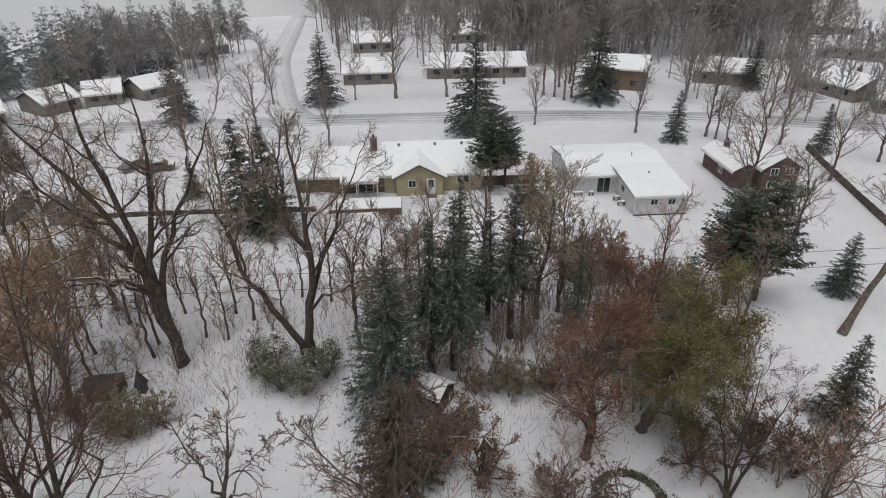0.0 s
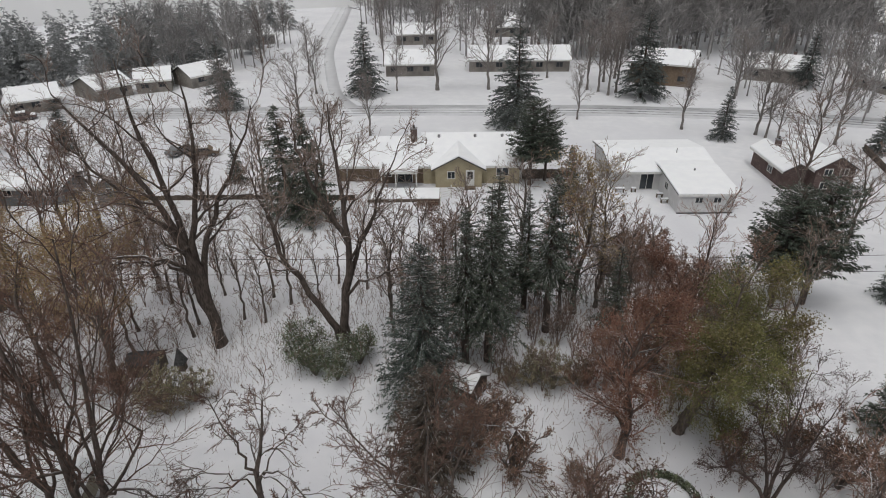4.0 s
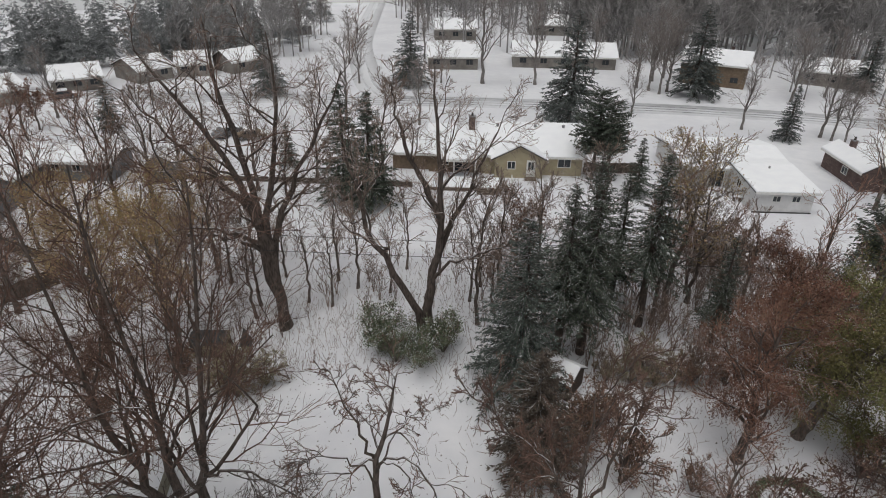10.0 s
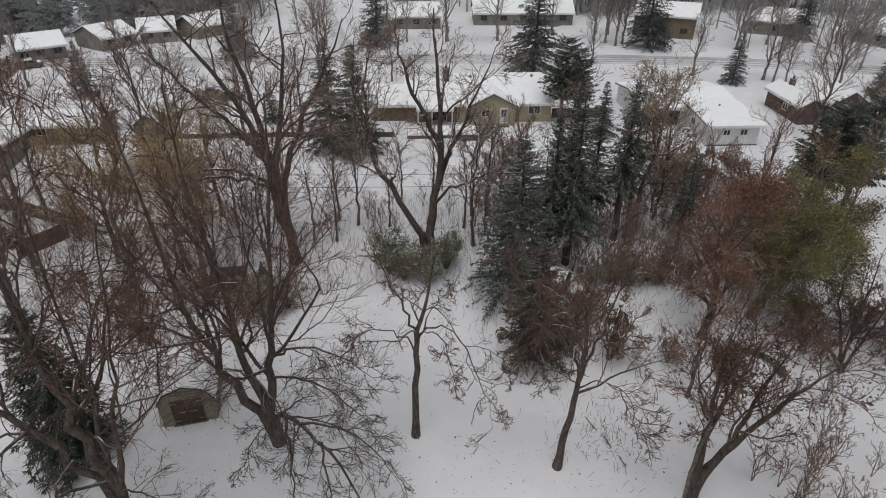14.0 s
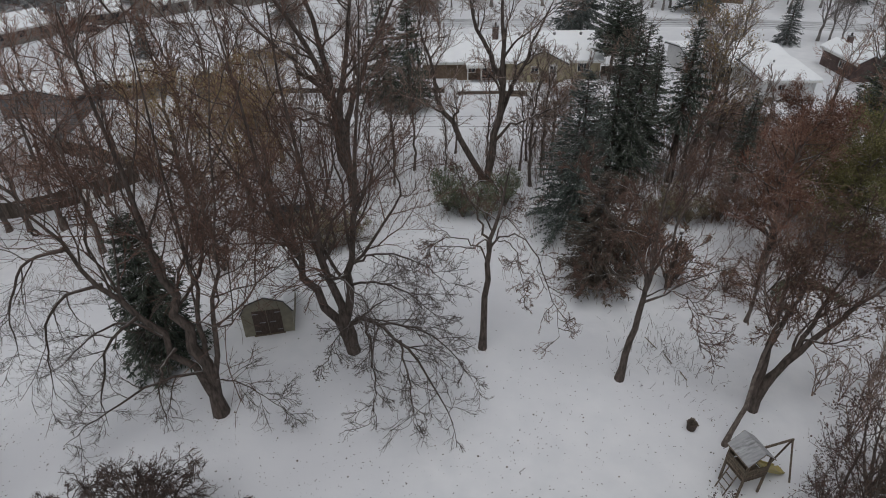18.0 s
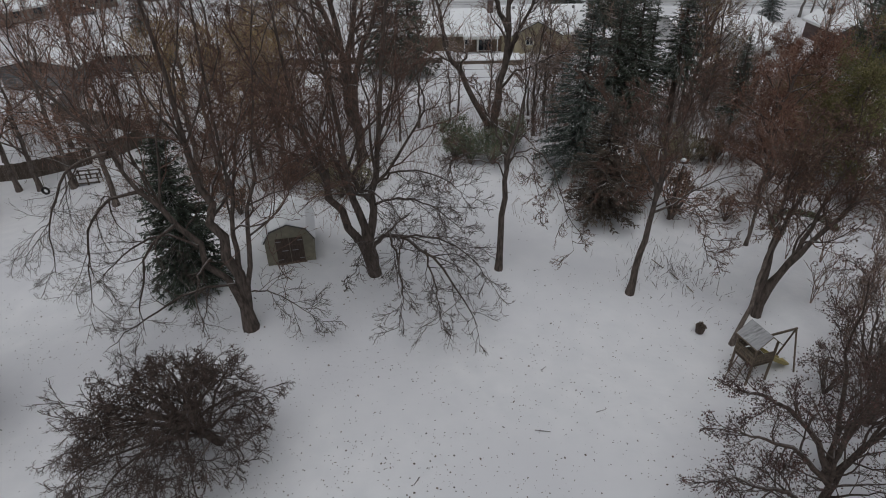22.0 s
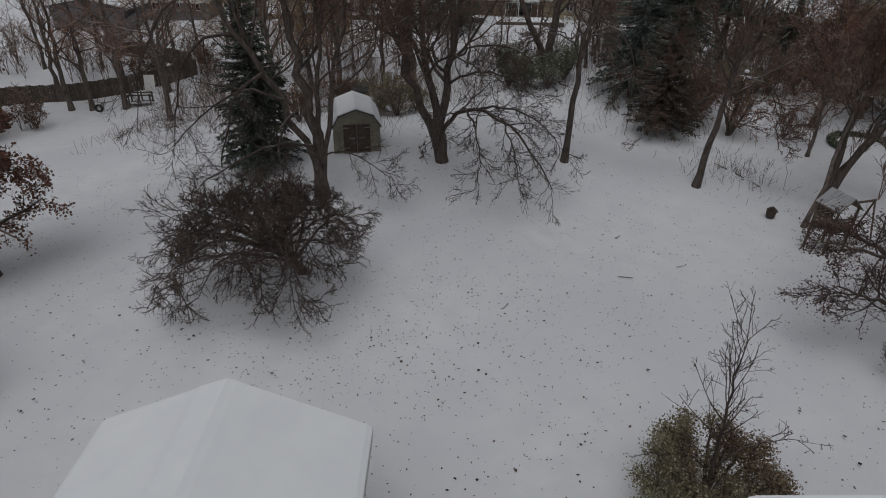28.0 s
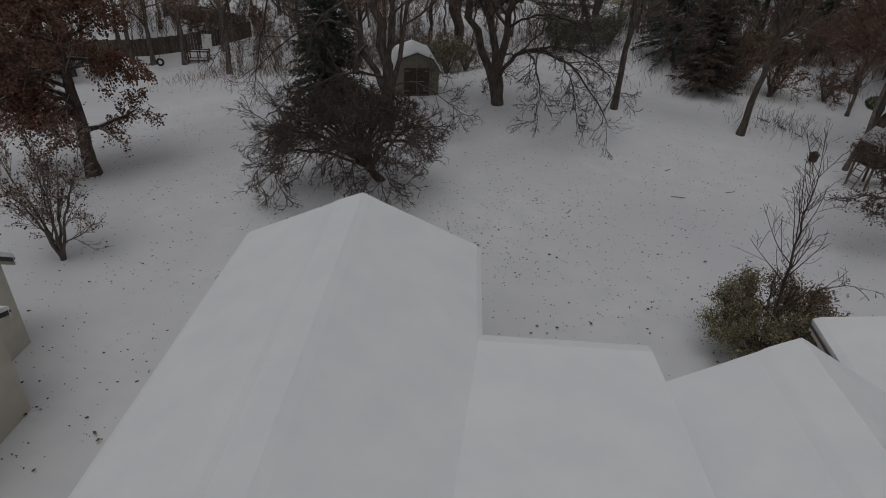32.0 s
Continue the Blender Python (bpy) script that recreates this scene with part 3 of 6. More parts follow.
ROAD_LINE = [(-260, 104), (-120, 100), (-40, 98), (0, 98.8), (37, 97.5), (62, 93.5), (90, 85), (130, 66), (200, 30)]
SIDE_LINE = [(-9, 98), (-14.8, 109), (-24, 152), (-28.6, 208), (-34, 271), (-60, 420)]
road = ribbon("road", ROAD_LINE, 6.4, 0.03, ROAD, "snow-covered residential street with wet tyre tracks", "road")
side_road = ribbon("road", SIDE_LINE, 6.0, 0.035, PACKED, "snow-covered side street climbing away between houses", "road")
for off in (-1.6, -0.2, 1.3):
    line = np.array(ROAD_LINE, float) + np.array([0, off])
    ribbon("tyre_track", line, 0.45, 0.045, WET, "", "", road)
for off in (-1.0, 0.7):
    line = np.array(SIDE_LINE, float) + np.array([off, 0])
    ribbon("tyre_track", line, 0.4, 0.05, ROAD, "", "", side_road)

# ---- the tan ranch house across the ravine ----
h = thing("house", 0, 0, 0, "tan brick ranch house with snowy roofs and a chimney", "house")
gable_block(h, 6.0, 18.4, 65.0, 76.6, 2.55, 4.7, "x", TAN)
gable_block(h, -0.6, 6.0, 65.3, 75.4, 2.45, 4.4, "x", BROWNWALL)
gable_block(h, -5.2, -0.6, 66.0, 74.0, 2.2, 3.5, "x", BROWNWALL)
gable_block(h, 7.6, 13.5, 63.8, 70.5, 2.55, 4.1, "y", TAN, over=0.5)
part("porch_roof", prism([(62.9, 2.35), (65.6, 3.0), (65.6, 3.25), (62.9, 2.6)], "x", 0.6, 5.4), ROOF_SNOW, h, "low snow-covered porch roof")
part("porch_fascia", box(0.6, 5.4, 62.85, 62.9, 2.2, 2.5), TRIM, h)
for px in (0.8, 2.6, 5.2):
    part("porch_post", box(px - 0.07, px + 0.07, 63.0, 63.14, 0, 2.3), TRIM, h)
opening(h, "y", 3.6, 0.15, 1.9, 2.0, (65.3, -1), "window", panes=2)
opening(h, "y", 12.0, 0.2, 0.95, 2.05, (63.8, -1), "door")
opening(h, "y", 9.6, 1.2, 0.9, 0.9, (63.8, -1), "window")
opening(h, "y", 1.4, 1.0, 0.9, 1.1, (65.3, -1), "window")
opening(h, "y", 16.2, 1.1, 1.5, 1.0, (65.0, -1), "window")
part("door_step", box(11.3, 12.7, 62.9, 63.78, -0.1, 0.18, 0.03), OLDWOOD, h)
chimney(h, 4.7, 69.6, 3.5, 5.9, 0.8)
for vx in (8.0, 12.8, 16.4):
    part("roof_vent", rod((vx, 69.9, 4.2), (vx, 69.9, 4.95), 0.16, 0.2), METAL, h)

# deck with rails and steps behind that house
d = thing("deck", 0, 0, 0, "low snow-covered wooden deck with steps and rails", "deck")
for i in range(9):
    part("deck_board", box(-0.6, 8.2, 59.4 + i * 0.38, 59.4 + i * 0.38 + 0.365, 0.22, 0.30), OLDWOOD, d)
part("deck_snow", box(-0.55, 8.15, 59.45, 62.75, 0.304, 0.42, 0.05), ROOF_SNOW, d)
part("deck_skirt", box(-0.6, 8.2, 59.3, 59.39, -0.05, 0.24), FENCE, d)
for i in range(3):
    part("step", box(5.4, 8.2, 58.2 + i * 0.35, 58.5 + i * 0.35, -0.05, 0.04 + 0.07 * i), OLDWOOD, d)
for px, py in ((8.3, 58.3), (8.3, 59.6), (9.6, 60.4), (9.6, 61.8)):
    part("rail_post", box(px - 0.06, px + 0.06, py - 0.06, py + 0.06, 0, 1.15), TRIM, d)
for z in (0.45, 0.75, 1.08):
    part("rail", rod((8.3, 58.3, z), (8.3, 59.6, z), 0.04, sides=6), TRIM, d)
    part("rail", rod((8.3, 59.6, z), (9.6, 60.4, z), 0.04, sides=6), TRIM, d)
    part("rail", rod((9.6, 60.4, z), (9.6, 61.8, z), 0.04, sides=6), TRIM, d)

# ---- the white L-shaped ranch house ----
h = thing("house", 0, 0, 0, "white L-shaped ranch house with a low snowy roof", "house")
gable_block(h, 29.8, 42.2, 62.6, 73.2, 2.5, 3.3, "x", WHITE, over=0.6)
gable_block(h, 35.6, 41.9, 55.6, 69.0, 2.5, 2.95, "x", WHITE, over=0.5)
opening(h, "y", 34.0, 0.1, 1.6, 2.0, (62.6, -1), "window")
opening(h, "y", 37.9, 1.35, 0.8, 0.6, (55.6, -1), "window")
opening(h, "y", 40.0, 1.35, 0.8, 0.6, (55.6, -1), "window")
opening(h, "x", 60.0, 1.2, 1.0, 0.8, (35.6, -1), "window")
vent_pipe(h, 38.6, 66.5, 3.3, 0.7)
vent_pipe(h, 39.0, 61.0, 3.1, 0.3, 0.12)
vent_pipe(h, 31.0, 64.5, 3.0, 0.6, 0.05)
part("foundation", box(35.55, 41.95, 55.5, 55.59, -0.2, 0.12), SHINGLE, h)
for i, (bx, by, bw) in enumerate(((30.6, 61.9, 1.2), (32.3, 61.9, 0.6), (35.0, 60.2, 0.8), (35.1, 58.6, 0.9))):
    b = thing("garden_bench", bx, by, 0, "snow-covered garden bench against a white wall", "bench", group="benches by the white house")
    part("seat", box(-bw / 2, bw / 2, -0.2, 0.2, 0.4, 0.46), OLDWOOD, b)
    part("snow_cover", box(-bw / 2, bw / 2, -0.2, 0.2, 0.464, 0.60, 0.05), ROOF_SNOW, b)
    for sx in (-1, 1):
        part("leg", box(sx * bw * 0.4 - 0.04, sx * bw * 0.4 + 0.04, -0.18, 0.18, -0.05, 0.398), OLDWOOD, b)

# ---- the brick split-level house ----
h = thing("house", 0, 0, 0, "dark red-brown brick split-level house with snow on its roof", "house")
gable_block(h, 53.6, 58.2, 60.8, 69.0, 3.3, 4.7, "y", BRICK)
gable_block(h, 50.8, 53.6, 62.4, 71.0, 2.5, 3.3, "y", BRICK)
for wx, wz in ((55.0, 2.4), (56.9, 2.4), (54.9, 0.7), (56.8, 0.7)):
    opening(h, "y", wx, wz, 0.9, 0.8, (60.8, -1), "window")
opening(h, "x", 66.0, 0.9, 1.1, 0.8, (50.8, -1), "window")
chimney(h, 52.4, 68.5, 2.6, 4.3, 0.6)
# ---- grey house beyond the oak ----
h = thing("house", 0, 0, 0, "long low grey house with a wide snowy roof", "house")
gable_block(h, -46.9, -38.6, 60.4, 65.6, 1.9, 2.6, "x", GREYWALL, z0=-1.0, end_over=0.6)
gable_block(h, -56.0, -46.9, 54.6, 64.4, 1.7, 2.6, "y", GREYWALL, z0=-1.2)
for wx in (-45.4, -42.8, -40.2):
    opening(h, "y", wx, 0.7, 1.0, 0.8, (60.4, -1), "window")

# ---- rows of far houses ----
def far_house(x, y, w, d_, eave, ridge, wall, rz=0.0, along="x", label="", wins=3):
    ob = thing("house", x, y, ground(x, y), label, "house", rz, "houses along the far streets")
    gable_block(ob, -w / 2, w / 2, -d_ / 2, d_ / 2, eave, ridge, along, wall)
    for i in range(wins):
        opening(ob, "y", -w / 2 + w * (i + 0.5) / wins, 1.0, min(1.4, w / wins * 0.5), 1.0, (-d_ / 2, -1), "window", frame_mat=wall)
    if w > 11:
        chimney(ob, w * 0.2, 0.3, ridge - 0.5, ridge + 0.9, 0.6)
    return ob


h = thing("garden_shed", -32.8, 61.8, ground(-32.8, 61.8), "small grey gabled shed with a pale window", "shed", rz=14)
gable_block(h, -1.5, 1.5, -2.0, 2.0, 2.4, 3.5, "y", GREYWALL, over=0.2, end_over=0.15, snow=0.1)
opening(h, "y", 0.1, 1.5, 0.7, 0.7, (-2.0, -1), "window")

BROWN_L = "low brown house under a snowy roof across the street"
GREY_L = "grey house under a snowy roof among bare trees"
for row in ((0.6, 129.8, 10.5, 10, 2.6, 4.5, FARWALL, 2, "x", BROWN_L, 3), (24.8, 132.5, 22, 9, 2.6, 4.6, FARWALL, -2, "x", BROWN_L, 5),
            (53.6, 119.5, 12, 10, 4.2, 6.0, BROWNWALL, -25, "x", "two-storey brown house half hidden by a spruce", 3), (0.0, 166.0, 11, 10, 2.8, 4.6, FARWALL, 5, "x", GREY_L, 3),
            (27.0, 176.0, 12, 9, 2.8, 4.8, FARWALL, 0, "x", BROWN_L, 3), (40.0, 206.0, 13, 9, 3.0, 5.0, FARWALL, 0, "x", GREY_L, 3),
            (77.0, 119.5, 12, 8, 2.8, 4.6, FARWALL, -28, "x", GREY_L, 3), (94.5, 107.0, 13, 8, 2.6, 4.4, FARWALL, -75, "x", BROWN_L, 3), (98.0, 94.0, 10, 8, 2.8, 4.6, FARWALL, -30, "x", GREY_L, 3),
            (127.0, 199.0, 12, 9, 2.8, 4.8, FARWALL, -35, "x", GREY_L, 3), (136.0, 172.0, 12, 9, 2.8, 4.8, FARWALL, -40, "x", GREY_L, 3), (120.0, 140.0, 12, 9, 2.8, 4.6, FARWALL, -45, "x", GREY_L, 3),
            (-76.5, 90.0, 11, 8, 2.4, 4.0, FARWALL, 60, "x", BROWN_L, 3), (-68.0, 103.0, 8, 8, 2.4, 4.0, FARWALL, 35, "x", BROWN_L, 3), (-59.5, 111.5, 7, 9, 2.4, 4.0, FARWALL, 55, "x", BROWN_L, 2),
            (-51.5, 117.0, 6.5, 8, 2.4, 4.0, FARWALL, 20, "x", BROWN_L, 2), (-43.4, 121.5, 9, 7, 2.4, 4.0, FARWALL, 52, "x", BROWN_L, 2), (-47.0, 165.0, 13, 9, 2.6, 4.4, FARWALL, 38, "x", GREY_L, 3)):
    far_house(*row[:7], rz=row[7], along=row[8], label=row[9], wins=row[10])

# ---- the house under the end of the flight ----
h = thing("house", 0, 0, 0, "cream-sided house whose gabled roofs lie deep in snow", "house")
gable_block(h, -15.0, -9.3, -36.0, -13.45, 3.6, 4.85, "y", CREAM, over=0.4, crest=0.55)
gable_block(h, -11.5, -5.2, -36.0, -17.2, 3.42, 3.87, "x", CREAM, over=0.3, end_over=0.0, gutter=SHED_DOOR)
gable_block(h, -5.1, -0.4, -36.0, -18.35, 3.3, 4.65, "y", CREAM, over=0.35, crest=0.45)
opening(h, "y", -12.1, 0.9, 1.6, 1.2, (-13.65, 1), "window")
h = thing("house", 0.1, -14.2, 0, "cream house with a dark gutter and a snowy roof", "house", rz=-6)
gable_block(h, 0.14, 10.0, -11.0, -0.35, 2.55, 3.4, "y", CREAM, over=0.14, end_over=0.35, gutter=SHED_DOOR)
opening(h, "x", -1.9, 1.2, 0.8, 0.9, (0.14, -1), "window")
vent_pipe(h, 2.6, -1.2, 2.95, 0.35, 0.07)
h = thing("house", 0, 0, 0, "beige-sided neighbouring house with a snowy eave", "house")
gable_block(h, -33.0, -20.5, -27.0, -16.5, 2.9, 4.6, "x", CREAM, over=0.25, end_over=0.2, gutter=SHED_DOOR)
gable_block(h, -33.0, -22.3, -16.5, -13.8, 2.7, 3.6, "x", CREAM, over=0.25, end_over=0.2, gutter=SHED_DOOR)


# ---- great trees of the yard and ravine ----
plant("oak", -10.3, 34.0, "tall bare oak with a stout leaning trunk and spreading limbs", spread=0.6, wig=0.26, bark=BARK_DARK, seed=3, h=24, r=1.0, limbs=56, base=0.42, angle=44, limb=0.3, up=0.4, branches=6, twigs=5, fine=4, thick=0.018, stem_scale=(1, 0.95, 0.9, 0.85, 0.42, 0.36, 0.5),
      stems=[[(0, 0, -0.2), (-0.3, 0, 3), (-0.7, 0.1, 6.5), (-1.0, 0, 10), (-2.6, 0, 14), (-5.0, -0.5, 18.5), (-7.2, -0.8, 22)], [(0, 0, -0.2), (-0.3, 0, 3), (-0.8, 0, 7), (-1.2, 0.2, 11), (-1.7, 0.4, 15.5), (-2.7, 0.5, 20), (-3.0, 0.5, 24)],
             [(0, 0, -0.2), (-0.2, 0, 3), (-0.6, 0.2, 7), (-0.5, 0.3, 10.5), (0.5, 0.6, 14), (1.3, 0.8, 18), (0.9, 1, 23)], [(0, 0, -0.2), (-0.2, 0, 3), (-0.5, 0.1, 6.5), (0.3, 0.3, 10), (1.9, 0.6, 13), (3.9, 0.8, 16.5), (5.7, 1, 20.5)],
             [(-0.7, 0, 6.8), (-2.4, -0.6, 8.4), (-5, -1.2, 9.0), (-8.6, -1.6, 8.8)], [(-0.8, 0, 7.6), (-2.6, -1.4, 9.2), (-5.0, -2.6, 10.2), (-7.4, -3.2, 10.0)], [(-1.0, 0, 9.4), (-3.6, 0.6, 12.4), (-6.8, 1.0, 15.6), (-9.6, 1.0, 19)]])
plant("fork", 1.6, 29.4, "bare double-trunked tree rising from a shrub", spread=0.6, wig=0.26, bark=BARK_DARK, seed=8, h=19, r=0.68, limbs=45, base=0.38, angle=45, limb=0.32, up=0.4, branches=6, twigs=5, fine=4, thick=0.017, stem_scale=(1, 0.85, 0.6, 0.36, 0.55),
      stems=[[(0, 0, -0.2), (0.2, 0, 3.5), (0.6, 0, 7), (1.0, 0, 10.5), (0.6, 0.3, 14.5), (0.4, 0.4, 19)], [(-0.2, 0, -0.2), (-0.9, 0, 2.5), (-2.2, 0, 5.5), (-4.2, 0.3, 8.2), (-5.0, 0.5, 12), (-5.4, 0.6, 14.5)], [(0, 0.2, 3), (0.5, 0.3, 6), (1.8, 0.8, 9.4), (3.4, 1.1, 13), (4.6, 1.2, 16)],
             [(0.3, 0, 4.8), (1.6, -0.5, 6.6), (3.6, -0.8, 7.4), (5.6, -1.0, 8.2)], [(0.9, 0, 9.5), (-0.6, 0.2, 12.4), (-1.8, 0.4, 15.4), (-2.2, 0.5, 18)]])
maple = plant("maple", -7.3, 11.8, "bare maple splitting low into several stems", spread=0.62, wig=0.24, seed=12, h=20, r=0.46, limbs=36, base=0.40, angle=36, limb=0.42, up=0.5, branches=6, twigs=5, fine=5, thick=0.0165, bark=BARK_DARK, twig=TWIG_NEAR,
      stems=[[(0, 0, -0.2), (-0.6, 0, 1.9), (-1.9, 0, 4.8), (-2.8, 0.1, 7), (-3.4, 0.3, 9.5), (-4.6, 0.7, 19.4)], [(0, 0, -0.2), (-0.3, 0, 1.7), (-0.9, 0.1, 4.7), (-1.3, 0.3, 7), (-1.7, 0.6, 10), (-2.2, 1.1, 20)],
             [(0, 0, -0.2), (-0.1, 0, 1.7), (0.2, 0, 5), (0.45, 0.1, 7), (0.8, 0.4, 10.5), (1.9, 0.9, 19.6)]])
low_bough(maple, 13, [[(-0.1, 0, 1.9), (0.3, -0.7, 2.9), (1.0, -1.6, 3.9), (2.0, -2.6, 4.3), (3.2, -3.6, 4.0), (4.3, -4.7, 3.2), (5.3, -5.8, 2.0), (5.9, -6.5, 1.0)], [(2.0, -2.6, 4.2), (3.2, -2.8, 4.5), (4.6, -3.2, 4.2), (6.0, -3.9, 3.2), (7.0, -4.7, 2.0)],
                      [(1.2, -1.8, 4.0), (1.4, -2.9, 4.0), (1.9, -4.3, 3.3), (2.0, -5.5, 2.2), (1.8, -6.5, 1.0)], [(3.2, -3.6, 4.0), (3.5, -4.8, 3.5), (3.9, -6.0, 2.4), (4.0, -7.0, 1.2)], [(0.6, -1.1, 3.4), (0.3, -2.1, 3.8), (-0.5, -3.1, 3.3), (-1.1, -4.1, 2.2)]], BARK_BARE,
          h=9, spread=0.62, r=0.27, limbs=60, base=0.2, angle=52, limb=0.36, up=-0.05, branches=5, twigs=4, fine=3, thick=0.011, wig=0.2, droop=0.12, stem_scale=(1, 0.5, 0.5, 0.42, 0.36))
low_bough(maple, 14, [[(0.4, 0.1, 6.2), (1.5, -0.2, 7.0), (3.0, -0.6, 7.3), (4.6, -1.0, 6.8), (5.8, -1.4, 5.8)], [(0.3, 0, 4.9), (1.3, -0.8, 5.7), (2.8, -1.6, 6.0), (4.4, -2.4, 5.5), (5.6, -3.0, 4.4)], [(-1.0, 0.1, 5.2), (-0.4, -1.4, 6.6), (0.6, -2.8, 7.2), (1.8, -4.0, 6.8), (2.6, -5.0, 5.8)]], BARK_BARE,
          h=9, spread=0.62, r=0.11, limbs=36, base=0.2, angle=50, limb=0.42, up=0.05, branches=6, twigs=4, fine=3, thick=0.0105, wig=0.2, droop=0.1)
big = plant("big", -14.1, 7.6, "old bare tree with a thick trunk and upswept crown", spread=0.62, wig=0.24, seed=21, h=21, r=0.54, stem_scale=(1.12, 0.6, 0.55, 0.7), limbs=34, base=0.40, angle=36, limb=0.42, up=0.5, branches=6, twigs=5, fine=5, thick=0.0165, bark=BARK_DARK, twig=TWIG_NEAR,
      stems=[[(0, 0, -0.2), (-0.1, 0, 3.4), (-0.45, 0, 6.2), (-0.9, 0.2, 8), (-1.4, 0.5, 12), (-2.0, 0.9, 20.6)], [(0, 0, -0.2), (0.1, 0, 3.4), (0.2, 0.3, 6.5), (0.3, 0.5, 9.9), (0.5, 0.9, 21)],
             [(0, 0, -0.2), (0.3, 0, 2.6), (0.9, 0, 5.5), (1.35, 0.1, 8.4), (2.0, 0.3, 10), (3.4, 0.7, 19)],
             [(0, 0, -0.2), (-0.2, 0, 2.6), (-1.2, -0.2, 4.8), (-2.6, -0.4, 7.4), (-3.8, -0.6, 9.8), (-4.8, -0.6, 11.8), (-7.4, -0.6, 16.5)]])
low_bough(big, 22, [[(-1.2, -0.2, 4.8), (-1.6, -1.2, 4.6), (-1.6, -2.0, 3.6), (-1.4, -2.6, 2.2)], [(-2.4, -0.4, 7.0), (-3.6, -1.2, 6.4), (-4.2, -1.8, 4.8), (-4.5, -2.0, 3.0), (-4.7, -2.2, 1.4)],
                    [(-3.4, -0.5, 9.0), (-5.2, -1.0, 8.8), (-6.4, -1.4, 7.0), (-7.0, -1.4, 4.6), (-7.4, -1.4, 2.4)], [(-4.4, -0.6, 11.0), (-6.6, -0.4, 10.4), (-8.4, 0, 8.2), (-9.4, 0.2, 5.6), (-10.0, 0.4, 3.2)],
                    [(-1.6, -0.2, 5.6), (-3.4, 0.6, 6.0), (-5.6, 1.0, 5.0), (-7.6, 1.2, 3.4), (-9.2, 1.4, 1.8)], [(-0.3, 0, 3.0), (-1.6, -1.0, 3.6), (-3.4, -2.0, 3.2), (-5.2, -2.8, 2.2), (-6.6, -3.2, 1.1)]], BARK_BARE,
          h=10, spread=0.64, r=0.17, limbs=60, base=0.12, angle=54, limb=0.34, up=-0.15, branches=5, twigs=4, fine=3, thick=0.009, wig=0.22, droop=0.15)
low_bough(big, 23, [[(0.1, 0, 2.4), (1.2, -0.6, 3.1), (2.6, -1.0, 2.8), (3.8, -1.4, 2.0), (4.8, -1.6, 1.3)]], BARK_BARE,
          h=6, spread=0.64, r=0.05, limbs=14, base=0.2, angle=50, limb=0.36, up=0, branches=5, twigs=4, fine=3, thick=0.0095, wig=0.2, droop=0.12)
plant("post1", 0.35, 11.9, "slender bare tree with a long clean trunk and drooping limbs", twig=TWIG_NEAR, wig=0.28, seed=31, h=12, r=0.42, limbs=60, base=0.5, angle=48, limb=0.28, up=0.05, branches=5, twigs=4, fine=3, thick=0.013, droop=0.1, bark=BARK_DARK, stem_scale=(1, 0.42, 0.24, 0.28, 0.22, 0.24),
      stems=[[(0, 0, -0.2), (0.1, 0, 3.4), (0.2, 0, 6.2), (0.4, 0, 8.2), (0.9, 0.2, 10.0), (1.2, 0.3, 12)], [(0.2, 0, 6.4), (0.1, 0.1, 7.6), (-0.4, 0.3, 9.0), (-1.1, 0.6, 10.2), (-1.6, 0.9, 11.6)],
             [(0.18, 0, 6.0), (-0.2, -0.1, 7.0), (-1.1, -0.2, 7.8), (-2.2, -0.3, 8.0), (-3.0, -0.2, 7.4), (-3.4, -0.2, 6.0)], [(0.3, 0, 7.2), (0.8, -0.2, 8.0), (1.7, -0.5, 8.3), (2.6, -0.9, 7.4), (3.3, -1.3, 5.8), (3.8, -1.6, 4.0), (4.1, -1.8, 2.4)],
             [(0.3, 0, 7.2), (0.8, -0.2, 7.9), (1.5, -0.5, 7.4), (2.0, -0.8, 5.6), (2.3, -1.1, 3.6)], [(0.25, 0, 6.8), (0.7, 0.8, 7.8), (1.6, 1.5, 8.6), (2.6, 2.0, 8.6)]])
plant("post2", 8.1, 9.9, "slender leaning bare tree with a wide brown twig crown", twig=TWIG_NEAR, wig=0.24, spread=0.62, seed=36, h=14, r=0.44, limbs=46, bark=BARK_DARK, stem_scale=(1, 0.4, 0.42, 0.4, 0.18, 0.16), base=0.42, angle=46, limb=0.36, up=0.35, branches=6, twigs=5, fine=4, thick=0.015,
      stems=[[(0, 0, -0.2), (0.25, 0, 3), (0.5, 0.1, 6), (0.6, 0.1, 9), (0.5, 0.3, 13.6)], [(0.5, 0.1, 6.4), (0.2, 0.3, 7.6), (-0.9, 0.7, 9.4), (-2.4, 1.0, 11.2), (-3.4, 1.1, 12.4)], [(0.5, 0.1, 6.2), (1.0, 0.4, 7.8), (1.8, 0.9, 9.8), (2.6, 1.4, 11.6), (3.0, 1.5, 13.0)],
             [(0.55, 0, 7), (0.3, -0.5, 8.6), (-0.5, -1.2, 10.6), (-1.2, -1.8, 12.6)], [(0.5, 0, 5.8), (1.4, -0.3, 6.6), (2.6, -0.6, 6.2), (3.3, -0.9, 4.6), (3.7, -1.0, 2.6)], [(0.5, 0, 6), (-0.5, -0.3, 7.2), (-2.0, -0.4, 7.6), (-3.4, -0.3, 7.0)]])
